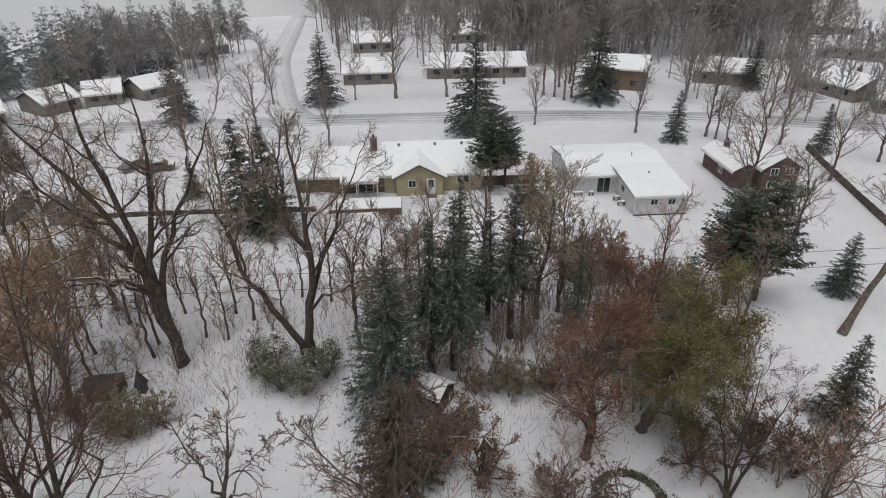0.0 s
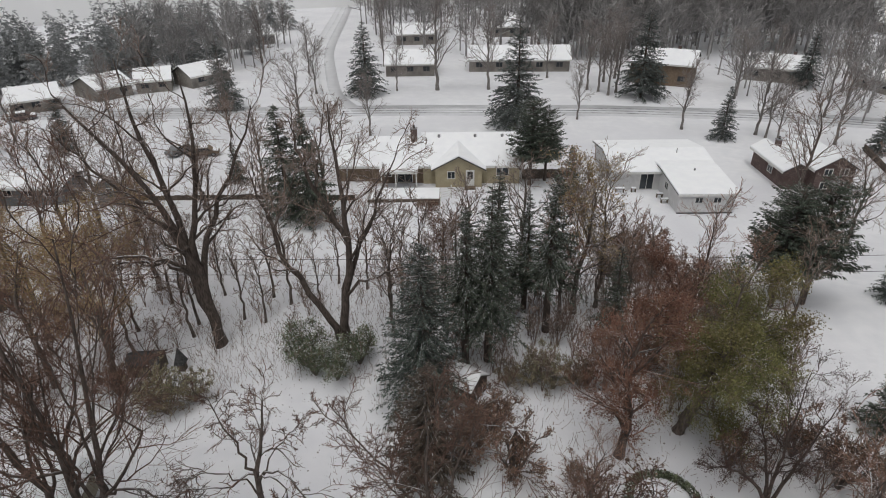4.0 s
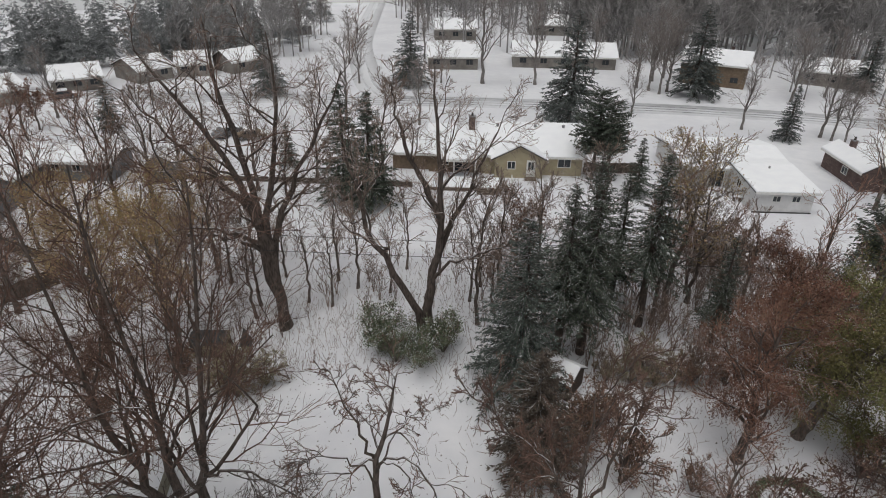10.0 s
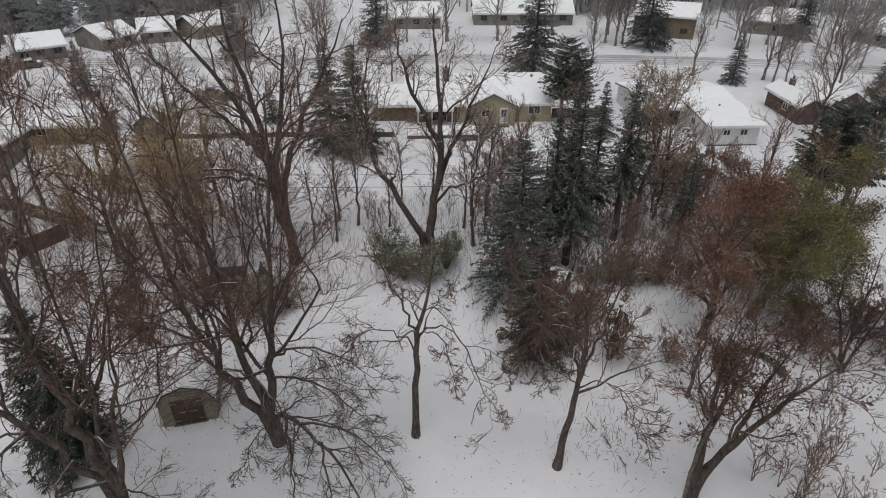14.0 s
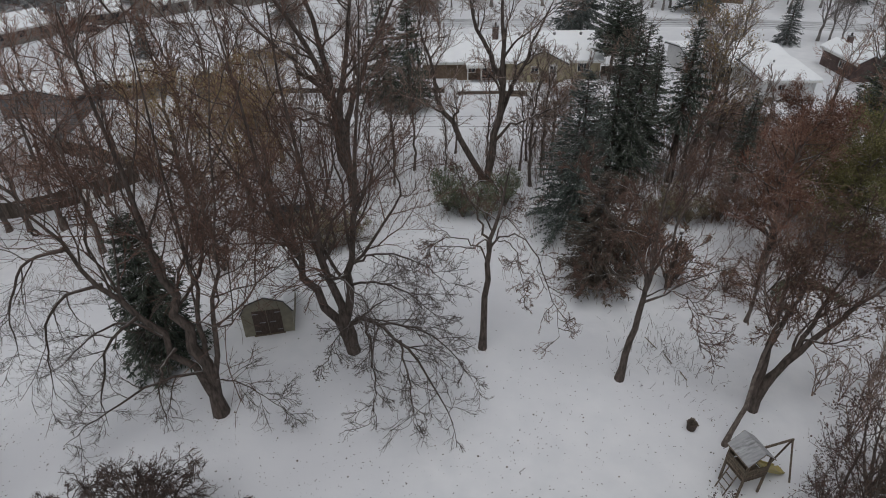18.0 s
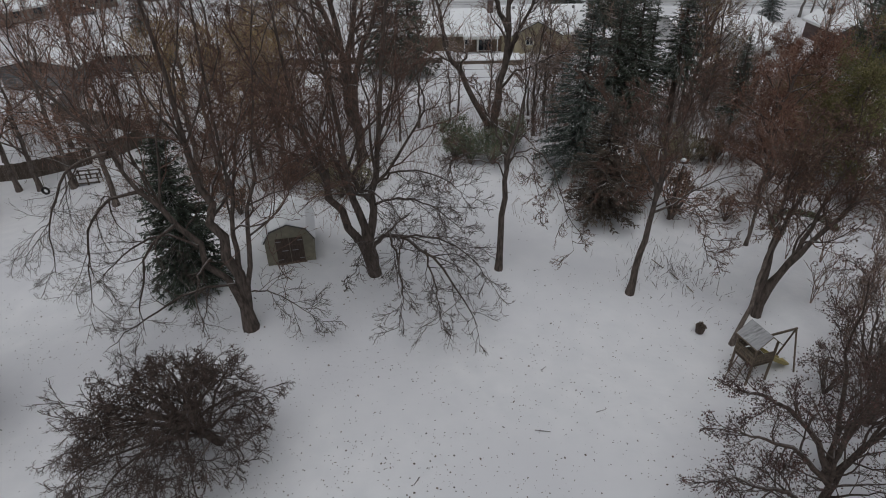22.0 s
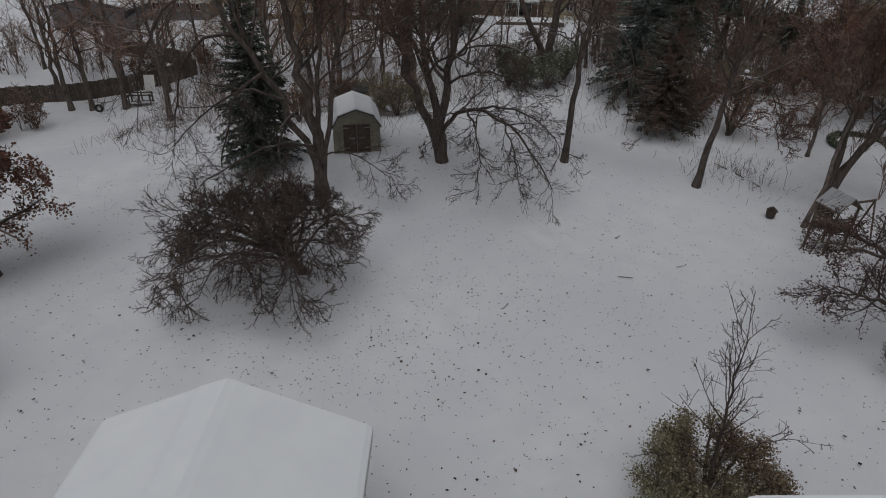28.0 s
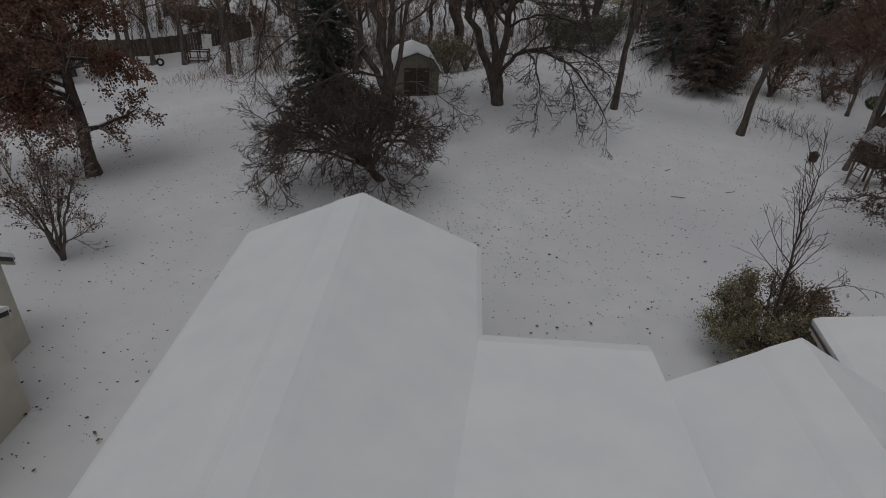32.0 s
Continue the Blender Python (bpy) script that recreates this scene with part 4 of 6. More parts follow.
plant("vee", 14.8, 7.7, "bare V-forked tree with upswept red-brown crown", spread=0.62, wig=0.24, seed=41, h=10.5, r=0.36, limbs=32, base=0.42, angle=42, limb=0.40, up=0.5, branches=6, twigs=6, fine=5, thick=0.0155, bark=BARK_DARK, twig=TWIG_NEAR, leafmat=LEAF_BROWN, leaves=2000, leaf=0.12,
      stems=[[(0, 0, -0.2), (-0.35, 0, 2.4), (-0.2, 0.2, 4.7), (-0.4, 0.4, 6.6), (-0.2, 0.6, 8.0), (-0.1, 0.8, 9.6)], [(0, 0, -0.2), (-0.35, 0, 2.4), (-0.2, 0.2, 4.7), (0.3, 0.5, 6.4), (0.9, 0.7, 8.0), (1.5, 0.9, 9.8)],
             [(0, 0, -0.2), (0.05, 0, 1.9), (0.95, 0, 3.6), (1.7, 0, 5.2), (3.1, 0.2, 6.8), (4.3, 0.3, 8.0), (5.4, 0.4, 9.0)], [(0, 0, -0.2), (0.05, 0, 1.9), (0.95, 0.1, 3.6), (1.7, 0.5, 5.2), (2.4, 0.8, 7.4), (3.1, 1.0, 9.6)]])
plant("pole_trunk", 12.45, 5.45, "thin leaning bare trunk beside the play tower", seed=42, h=9, r=0.14, limbs=6, base=0.6, angle=45, limb=0.3, up=0.3, branches=5, twigs=5, fine=5, thick=0.011,
      stems=[[(0, 0, -0.2), (1.0, 1.0, 2.2), (1.55, 1.7, 4.2), (2.0, 2.3, 6.6), (2.2, 2.6, 9)]])
APPLE_STEMS = [[(0, 0, -0.1), (-0.5, 0, 0.6), (-1.3, -0.2, 1.3), (-2.4, -0.5, 1.9), (-3.8, -0.7, 2.5)]]
for k in range(34):
    q = math.sqrt((k + 0.5) / 34)
    ex, ey, ez = -1.2 + 4.6 * q * math.cos(k * 2.4), -1.4 + 4.5 * q * math.sin(k * 2.4), 4.4 - 2.7 * q ** 2.2
    root = (-0.5, 0, 0.6) if k % 3 == 0 else (-1.2, -0.2, 1.25)
    dx, dy, dz = ex - root[0], ey - root[1], ez - root[2]
    APPLE_STEMS.append([root, (root[0] + dx * 0.42, root[1] + dy * 0.42, root[2] + dz * 0.5 + 0.9 * q), (root[0] + dx * 0.78, root[1] + dy * 0.78, root[2] + dz * 0.85 + 1.0 * q), (ex, ey, ez)])
plant("apple", -13.4, -0.6, "spreading crabapple with a dense twiggy umbrella crown", name="crabapple_tree", spread=0.62, seed=51, h=4.2, r=1.05, limbs=280, base=0.3, angle=54, limb=0.42, up=0.08, branches=5, twigs=5, fine=5, thick=0.0115, droop=0.16, twig_up=0.02, wig=0.26, bark=BARK_BARE, twig=TWIG_DARK, leafmat=LEAF_DARK, leaves=3200, leaf=0.05,
      stems=APPLE_STEMS, stem_scale=(1,) + (0.34,) * 34)
plant("redoak", -27.8, -0.6, "young oak still holding rust-brown leaves", name="oak_tree", seed=61, h=12, r=0.33, limbs=36, base=0.2, angle=74, limb=0.34, up=-0.1, branches=8, twigs=6, fine=3, thick=0.011, leafmat=LEAF_RUST, leaves=34000, leaf=0.13, leaf_near=0.12, bark=BARK_DARK)
plant("vase", -24.2, -9.0, "vase-shaped shrub with dry brown leaves", name="shrub", category="shrub", spread=0.62, seed=66, h=4.0, r=0.14, limbs=24, base=0.2, angle=25, limb=0.5, up=0.3, branches=7, twigs=5, fine=3, thick=0.01, leafmat=LEAF_DARK, leaves=1900, leaf=0.08,
      stems=[[(0, 0, -0.1), (a * 0.4, b * 0.4, 1.6), (a * 1.3, b * 1.3, 3.8)] for a, b in ((-0.9, 0), (-0.3, 0.6), (0.4, -0.5), (1.0, 0.3), (0.1, 0.9), (-0.5, -0.8))])
sapling = plant("sapling", 0.2, -12.5, "thin bare sapling growing out of a bush", name="sapling", seed=74, h=6.5, r=0.07, limbs=22, base=0.42, angle=36, limb=0.26, up=0.7, branches=4, twigs=2, fine=1, thick=0.006, wig=0.07, bark=BARK_DARK, twig=TWIG_DARK,
                slim=True, stems=[[(0, 0, -0.1), (-0.1, 0, 2), (-0.25, 0.05, 4.3), (-0.42, 0, 6.4)]])
low_bough(sapling, 75, [[(-0.1, 0, 1.7), (0.7, 0.1, 2.5), (1.6, 0.1, 2.8), (2.6, 0, 2.7)], [(-0.1, 0, 1.5), (-0.7, 0, 2.2), (-1.4, -0.1, 2.4), (-2.2, -0.1, 2.3)]], BARK_BARE,
          h=2, r=0.03, limbs=10, base=0.4, angle=40, limb=0.25, up=0.1, branches=3, twigs=2, fine=0, thick=0.006, wig=0.15)
DOME = [(1.95 * math.cos(k * 2.4) * (0.35 + 0.65 * math.sqrt((k + 0.5) / 22)), 1.95 * math.sin(k * 2.4) * (0.35 + 0.65 * math.sqrt((k + 0.5) / 22)), 2.35 - 1.5 * ((k + 0.5) / 22) ** 1.6) for k in range(22)]
plant("bush", 0.15, -12.6, "broad rounded olive-brown bush with small withering leaves", name="bush", category="bush", spread=0.5, seed=72, h=2.4, r=0.3, limbs=132, base=0.3, angle=42, limb=0.26, up=0.1, branches=5, twigs=4, fine=2, thick=0.006, leafmat=LEAF_BUSH, leaves=40000, leaf=0.055, leaf_near=0.15, bark=BARK_DARK, twig=TWIG_DARK,
      stems=[[(0, 0, -0.1), (a * 0.45, b * 0.45, c * 0.4), (a * 0.85, b * 0.85, c * 0.8), (a, b, c)] for a, b, c in DOME])
RT = "multi-stemmed tree with dry dark seed leaves at the yard's edge"
plant("edge_a", 12.6, -3.2, RT, spread=0.66, twig=TWIG_DARK, wig=0.18, seed=81, h=10, r=0.23, limbs=44, base=0.22, angle=46, limb=0.36, up=0.25, branches=5, twigs=4, fine=3, thick=0.0115, leafmat=LEAF_DARK, leaves=6000, leaf=0.075, leaf_near=0.12, bark=BARK_BARE,
      stems=[[(0, 0, -0.2), (0.8, 0.6, 2.4), (2.0, 1.4, 5), (3.2, 2.2, 9.5)], [(0, 0, -0.2), (0.4, 0.8, 2.0), (0.6, 2.2, 4.6), (0.9, 3.2, 8)], [(0.2, 0, -0.2), (1.6, 0.2, 2.2), (3.4, 0.6, 4.4), (5.2, 0.8, 7.5)], [(0, 0, 0.4), (-1.0, 1.2, 2.2), (-2.4, 2.0, 2.8), (-3.4, 2.4, 2.6)]])
plant("edge_b", 10.5, -5.5, "stout leaning tree with long arching boughs", spread=0.66, twig=TWIG_DARK, wig=0.18, seed=85, h=7.5, r=0.19, limbs=48, base=0.2, angle=46, limb=0.36, up=0.05, branches=5, twigs=4, fine=3, thick=0.0115, droop=0.1, leafmat=LEAF_DARK, leaves=4200, leaf=0.075, leaf_near=0.12, bark=BARK_BARE,
      stems=[[(0, 0, -0.2), (0.2, 0.1, 2.7), (0, 0.2, 5.2), (-0.2, 0.3, 7.2)], [(0, 0, -0.2), (0.5, 0.2, 2.6), (1.4, 0.6, 5), (2.2, 1, 7.4)], [(0.2, 0, 1.2), (-1.4, 0, 2.3), (-2.6, 0.1, 2.7), (-3.9, 0.2, 2.8)], [(0.2, 0.1, 2.5), (-0.9, 0.8, 3.6), (-2.2, 1.2, 3.8), (-3.4, 1.6, 4.0)]])
plant("edge_a", 27.8, 16.2, "bare multi-stemmed tree with a few dry leaves", rz=20, scale=0.85, bark=BARK_BARE, twig=TWIG_DARK, leafmat=LEAF_DARK)
for i, (x, y, s) in enumerate(((13.5, -7.0, 0.8), (15.3, 1.6, 0.6), (16.0, -0.5, 0.9), (18.0, 2.5, 1.1), (12.2, -10.0, 0.8), (17.5, -5.0, 1.0), (10.5, -7.7, 0.55), (11.6, -8.8, 0.65), (9.4, -6.8, 0.34))):
    plant("edge_brush", x, y, "tangled leafy thicket along the yard's edge", name="thicket", category="shrub", group="thicket along the yard", rz=i * 73, scale=s, spread=0.64, twig=TWIG_DARK, seed=88, h=4.2, r=0.2, limbs=30, base=0.15, angle=40, limb=0.5, up=0.1, branches=5, twigs=3, fine=2, thick=0.011, leafmat=LEAF_BROWN, leaves=2200, leaf=0.07,
          stems=[[(0, 0, -0.1), (a * 0.5, b * 0.5, 1.6), (a, b, 3.8)] for a, b in ((-1.4, 0), (-0.5, 1.2), (0.6, -1.2), (1.4, 0.4), (0.3, 1.4), (-0.8, -1.0))])

plant("leaner", 43.4, 29.6, "tall bare tree leaning far over with a crooked top", seed=91, h=11, r=0.34, limbs=22, base=0.4, angle=48, limb=0.36, up=0.2, branches=5, twigs=4, fine=3, thick=0.018, wig=0.26,
      stems=[[(0, 0, -0.2), (1.9, 1.2, 2.8), (4.2, 2.4, 5.4), (4.9, 3.0, 7.2), (4.2, 3.4, 9.0), (2.6, 3.8, 11.0)], [(4.2, 2.4, 5.4), (5.6, 2.8, 7.0), (6.6, 3.2, 9.4)]])

# ---- conifers ----
SPRUCE_L = "dark spruce with snow caught on its drooping boughs"
conifer("yard_spruce", -18.7, 12.0, "dark green spruce standing in the yard", seed=101, h=10.0, r=2.5, power=0.55, spray=0.42, gap=0.055, density=52, needle=NEEDLE, snow=0.035)
conifer("ravine_spruce", 7.7, 24.5, "broad blue-green spruce dusted with snow", seed=102, h=12.4, r=3.5, density=44, gap=0.055, spray=0.34, power=0.7, needle=NEEDLE_BLUE, snow=0.10)
conifer("young_spruce", 8.2, 18.4, "ragged brown-green conifer with drooping skirts", seed=103, h=8.6, r=2.5, density=44, gap=0.045, spray=0.36, droop=0.12, needle=NEEDLE_BROWN, snow=0.02, ragged=0.4, power=0.5)
for i, (x, y, s, key) in enumerate(((10.6, 27.6, 0.95, "a"), (12.3, 27.9, 1.05, "b"), (17.0, 31.0, 1.0, "a"), (13.2, 33.0, 0.95, "b"), (21.5, 29.0, 0.66, "b"), (15.6, 34.2, 0.8, "b"))):
    conifer("thin_" + key, x, y, "thin tall conifer with bare lower trunk", rz=i * 67, scale=s, group="tall thin conifers of the ravine", seed=110 + (key == "b"), h=13.5, r=2.5, bare=0.34 if key == "a" else 0.2, density=34, spray=0.34, needle=NEEDLE, ragged=0.5, snow=0.15)
# spruces beyond y 72 take the needles paled for haze
for i, (x, y, s, key) in enumerate(((20.2, 89.0, 1.25, "c"), (-6.9, 109.7, 1.02, "c"), (-31.6, 100.9, 0.9, "c"), (45.2, 105.8, 1.2, "c"), (50.9, 81.5, 0.6, "d"), (70.4, 74.8, 0.54, "d"), (-48.6, 78.9, 0.6, "d"), (23.8, 59.4, 0.52, "d"),
                                    (-9.4, 56.0, 0.98, "d"), (-6.3, 54.4, 0.95, "d"), (37.8, 21.4, 0.55, "d"), (36.4, 13.0, 0.42, "c"), (79.0, 112.0, 0.8, "c"), (31.5, 32.3, 0.46, "c"), (47.0, 35.4, 0.45, "c"), (-18.5, 66.0, 0.42, "d"))):
    conifer("spruce_" + key, x, y, SPRUCE_L, rz=i * 51, scale=s, group="spruces among the houses", seed=120 + (key == "d"), h=13.5, r=4.3 if key == "c" else 3.7, density=26, spray=0.58, gap=0.1, needle=NEEDLE_HAZE if y > 72 else NEEDLE_BLUE if key == "c" else NEEDLE, snow=0.08)
for i, (x, y, s) in enumerate(((19.6, 64.4, 1.0), (21.8, 65.8, 0.85), (36.0, 34.2, 0.95), (38.9, 34.8, 1.0), (37.4, 37.0, 0.9))):
    conifer("pine", x, y, "bushy dark pine with a rounded crown", rz=i * 80, scale=s, name="pine_tree", group="rounded pines", seed=130, h=11.0, r=2.9, bare=0.3, density=34, droop=-0.25, power=0.24, spray=0.5, gap=0.08, needle=NEEDLE, snow=0.04, ragged=0.35)

# ---- leafy late trees by the ravine ----
plant("rusty", 20.2, 19.8, "tree full of rust-red dry leaves", seed=201, h=11.5, r=0.30, limbs=28, base=0.15, angle=44, limb=0.36, up=0.4, branches=6, twigs=6, fine=6, thick=0.013, leafmat=LEAF_RUST, leaves=15000, leaf=0.085, leaf_near=0.22, twig=TWIG_RED, bark=BARK_DARK)
plant("rusty", 24.6, 27.6, "tree full of rust-red dry leaves", rz=140, scale=0.78, bark=BARK_DARK, twig=TWIG_RED, leafmat=LEAF_RUST)
plant("willow", 24.5, 21.7, "leaning tree still thick with olive-green leaves", scale=0.92, seed=205, h=13, r=0.5, limbs=39, base=0.3, angle=55, limb=0.42, up=-0.1, branches=7, twigs=6, fine=3, thick=0.011, droop=0.45, leafmat=LEAF_OLIVE, leaves=60000, leaf=0.105, leaf_near=0.28,
      stems=[[(0, 0, -0.2), (0.6, 0, 2), (1.6, 0.4, 4.5), (2.2, 0.6, 8), (2.4, 1, 12.5)], [(0, 0, -0.2), (0.6, 0, 2), (2.8, 0, 5), (4.6, 0.2, 8.5)], [(0.3, 0, 1), (1.0, -0.4, 4), (0.8, -1.4, 7), (1.2, -2.0, 9.5)]])
OCHRE = "slender tree with thin ochre-brown leaves"
RED = "bare tree with a dense reddish twig crown"
for i, (x, y, s) in enumerate(((-18.7, 41.5, 0.9), (-22.3, 29.3, 1.0), (-16.4, 28.2, 1.0), (-26.8, 35.8, 1.0), (-20.0, 33.8, 1.05))):
    plant("golden", x, y, OCHRE, rz=i * 97, scale=s, group="ochre trees of the wood", leaf_near=0.3, leaf_from=0.42, seed=211, h=13, r=0.27, limbs=17, base=0.25, angle=45, limb=0.42, up=0.4, branches=5, twigs=5, fine=4, thick=0.014, leafmat=LEAF_GOLD, leaves=9500, leaf=0.085, twig=TWIG_RED)
for i, (x, y, s) in enumerate(((-31.5, 28.0, 1.0), (-38.0, 33.2, 1.05), (-41.4, 33.4, 1.0), (-43.6, 33.6, 1.0), (-35.0, 36.5, 0.95), (17.2, 14.6, 0.5), (29.5, 27.0, 0.7), (-46.5, 28.0, 0.9), (-50.0, 22.0, 0.9), (-44.0, 12.0, 0.95))):
    plant("redtwig", x, y, RED, rz=i * 61, scale=s, group="red-twigged trees", wig=0.17, seed=221, h=14, r=0.26, limbs=16, base=0.25, angle=40, limb=0.42, up=0.6, branches=5, twigs=4, fine=4, thick=0.0145, twig=TWIG_RED)
THIN = "thin bare young tree"
for i, (x, y, s) in enumerate(((-16.7, 39.4, 1.1), (-13.2, 35.2, 1.1), (-13.3, 36.8, 1.1), (-9.1, 36.9, 0.95), (-6.8, 35.8, 0.9), (-12.0, 40.5, 0.9), (-18.5, 36.0, 1.0), (-2.0, 36.5, 0.8), (4.6, 33.5, 0.9), (6.3, 32.0, 0.8), (5.5, 36.0, 0.9), (23.0, 31.0, 0.9), (25.5, 34.0, 0.9), (22.0, 36.0, 1.0), (-20.5, 42.0, 1.0), (-25.0, 44.0, 1.0), (9.0, 39.0, 0.7), (12.5, 38.5, 0.8), (28.0, 30.0, 0.8), (-17.5, 33.0, 1.1), (-5.0, 38.0, 1.1), (-1.0, 40.5, 0.9), (7.0, 36.0, 1.1), (5.2, 30.5, 1.2), (10.0, 36.5, 1.0), (30.5, 28.0, 0.7))):
    plant("thin", x, y, THIN, rz=i * 83, scale=s, group="thin young trees", seed=231, h=8.5, r=0.13, limbs=12, base=0.3, angle=45, limb=0.35, up=0.3, branches=5, twigs=3, fine=2, thick=0.016)
MID = "bare deciduous tree in a snowy yard"
MIDS = ((-36.0, 140.8, 1.0), (-36.5, 165, 0.8), (-42.7, 146.7, 0.85), (-16.9, 110.5, 0.75), (-15.4, 88.9, 0.9), (-10.4, 171.6, 0.95), (6.9, 112.8, 1.35), (-1.2, 112.5, 0.65), (-3.3, 84.8, 0.72), (17.1, 112.9, 1.1), (46.5, 86.5, 0.8), (56.9, 83.5, 0.9), (57.8, 82.0, 0.7), (58.6, 80.0, 0.65),
        (49.8, 57.2, 1.0), (49.9, 47.0, 0.75), (66.4, 78.6, 0.85), (64.9, 63.9, 0.75), (30.9, 92.4, 0.65), (-25.5, 84.9, 0.85), (-29.1, 51.5, 1.0), (-32.2, 50.0, 1.0), (-26.5, 54.0, 0.9), (-5.3, 57.4, 0.95), (16.4, 44.4, 0.8), (11.5, 47.5, 0.6), (-20.0, 58.0, 0.85), (-14.0, 62.0, 0.8),
        (72.0, 92.0, 0.8), (76.0, 70.0, 0.8), (69.0, 55.0, 0.8), (62.0, 104.0, 0.9), (70.0, 108.0, 0.9), (84.0, 108.0, 0.9), (-60.0, 84.0, 0.8), (-55.0, 70.0, 0.7), (-50.0, 95.0, 0.8), (-22.0, 128.0, 0.8), (-6.0, 135.0, 0.8), (30.0, 122.0, 0.9), (41.0, 118.0, 1.0), (44.0, 121.0, 1.0), (38.3, 110.3, 0.9), (39.6, 107.6, 0.9), (41.5, 109.5, 0.95), (36.5, 112.0, 0.9), (50.5, 52.0, 0.6))
# beyond y 72 bark and twigs are the haze-paled ones
for i, (x, y, s) in enumerate(MIDS):
    plant("mid" + "ab"[i % 2], x, y, MID, rz=i * 71, scale=s, group="bare yard trees", seed=241 + i % 2, h=13, r=0.26, limbs=16, base=0.22, angle=40 + 8 * (i % 2), limb=0.42, up=0.6, branches=6, twigs=4, fine=2, thick=0.024, twig=TWIG_MID if y > 72 else TWIG, bark=BARK_HAZE if y > 72 else BARK)
plant("ochre_far", 19.6, 33.6, "tall tree with a few ochre leaves still on its crown", seed=251, h=12, r=0.26, limbs=18, base=0.3, angle=45, limb=0.42, up=0.4, branches=8, twigs=7, fine=3, thick=0.013, twig=TWIG_MID, leafmat=LEAF_GOLD, leaves=7000, leaf=0.1, leaf_near=0.12)
plant("rust_far", 8.8, 41.6, "spreading tree with snow-flecked twigs and rust-red leaves", seed=252, h=6.5, r=0.16, limbs=24, base=0.15, angle=58, limb=0.62, up=0.3, branches=7, twigs=6, fine=3, thick=0.013, leafmat=LEAF_RUST, leaves=4200, leaf=0.1, leaf_near=0.12)
plant("pink_far", -59, 78, "small tree with faded reddish leaves", seed=253, h=6.5, r=0.15, limbs=18, base=0.15, angle=50, limb=0.45, up=0.3, branches=7, twigs=6, fine=2, thick=0.016, leafmat=LEAF_RUST, leaves=1800, leaf=0.2)

# ---- shrubs ----
SH = dict(h=2.4, r=0.14, limbs=28, base=0.1, angle=45, limb=0.5, up=0.1, branches=5, twigs=4, thick=0.014,
          stems=[[(0, 0, -0.1), (a * 0.5, b * 0.5, 1.0), (a, b, 2.2)] for a, b in ((-1.0, 0), (-0.4, 0.9), (0.4, -0.9), (1.0, 0.3), (0.5, 0.9), (-0.6, -0.8), (0, 0))])
for i, (x, y, s) in enumerate(((-1.7, 28.6, 1.3), (-0.5, 27.2, 1.1), (2.8, 27.6, 1.15), (1.3, 26.4, 1.05))):
    plant("green_shrub", x, y, "broad evergreen shrub at the foot of a forked tree", name="shrub", category="shrub", group="evergreen shrubs", rz=i * 80, scale=s, seed=301, fine=0, leafmat=LEAF_GREEN, leaves=5200, leaf=0.08, leaf_near=0.18, **SH)
for i, (x, y, s) in enumerate(((-11.2, 25.2, 1.3), (-12.6, 26.8, 1.2), (-9.6, 26.4, 1.0), (13.6, 25.4, 0.75), (15.2, 25.4, 0.8), (16.8, 25.2, 0.8), (18.2, 25.6, 0.85), (16.0, 26.6, 0.9))):
    plant("olive_shrub", x, y, "brown-green shrub with a few withered leaves", name="shrub", category="shrub", group="brown-green shrubs", rz=i * 80, scale=s, seed=302, fine=2, leafmat=LEAF_BUSH, leaves=3000, leaf=0.085, **SH)
for i, (x, y, s) in enumerate(((13.4, 18.2, 1.5), (10.3, 19.2, 1.2), (11.4, 20.6, 1.4), (19.2, 25.4, 0.8), (21.4, 25.4, 0.9), (12.6, 22.0, 1.1), (23.6, 26.6, 1.2), (17.0, 17.6, 0.8), (26.4, 42.0, 1.8), (24.2, 40.5, 1.6), (28.0, 40.0, 1.6), (-16.0, 27.5, 1.2), (-22.5, 27.0, 1.2), (26.8, 19.0, 1.3), (32.7, 17.5, 1.5), (35.7, 17.9, 0.9), (31.0, 19.8, 1.3), (-18.6, 22.0, 1.1),
                              (53.0, 71.0, 0.9), (-26.0, 36.5, 1.2), (-32.0, 39.5, 1.2), (-38.5, 38.5, 1.2), (-48.5, 25.5, 1.6), (-44.6, 24.0, 1.3), (-46.5, 21.0, 1.5), (-44.0, 28.5, 1.0), (-50.0, 30.0, 1.6), (30.0, 36.0, 1.3))):
    plant("brush", x, y, "low brown brush with clinging dry leaves", name="shrub", category="shrub", group="brown brush", rz=i * 57, scale=s, seed=303, fine=1, twig=TWIG_RED, leafmat=LEAF_BROWN, leaves=2600, leaf=0.07, **SH)

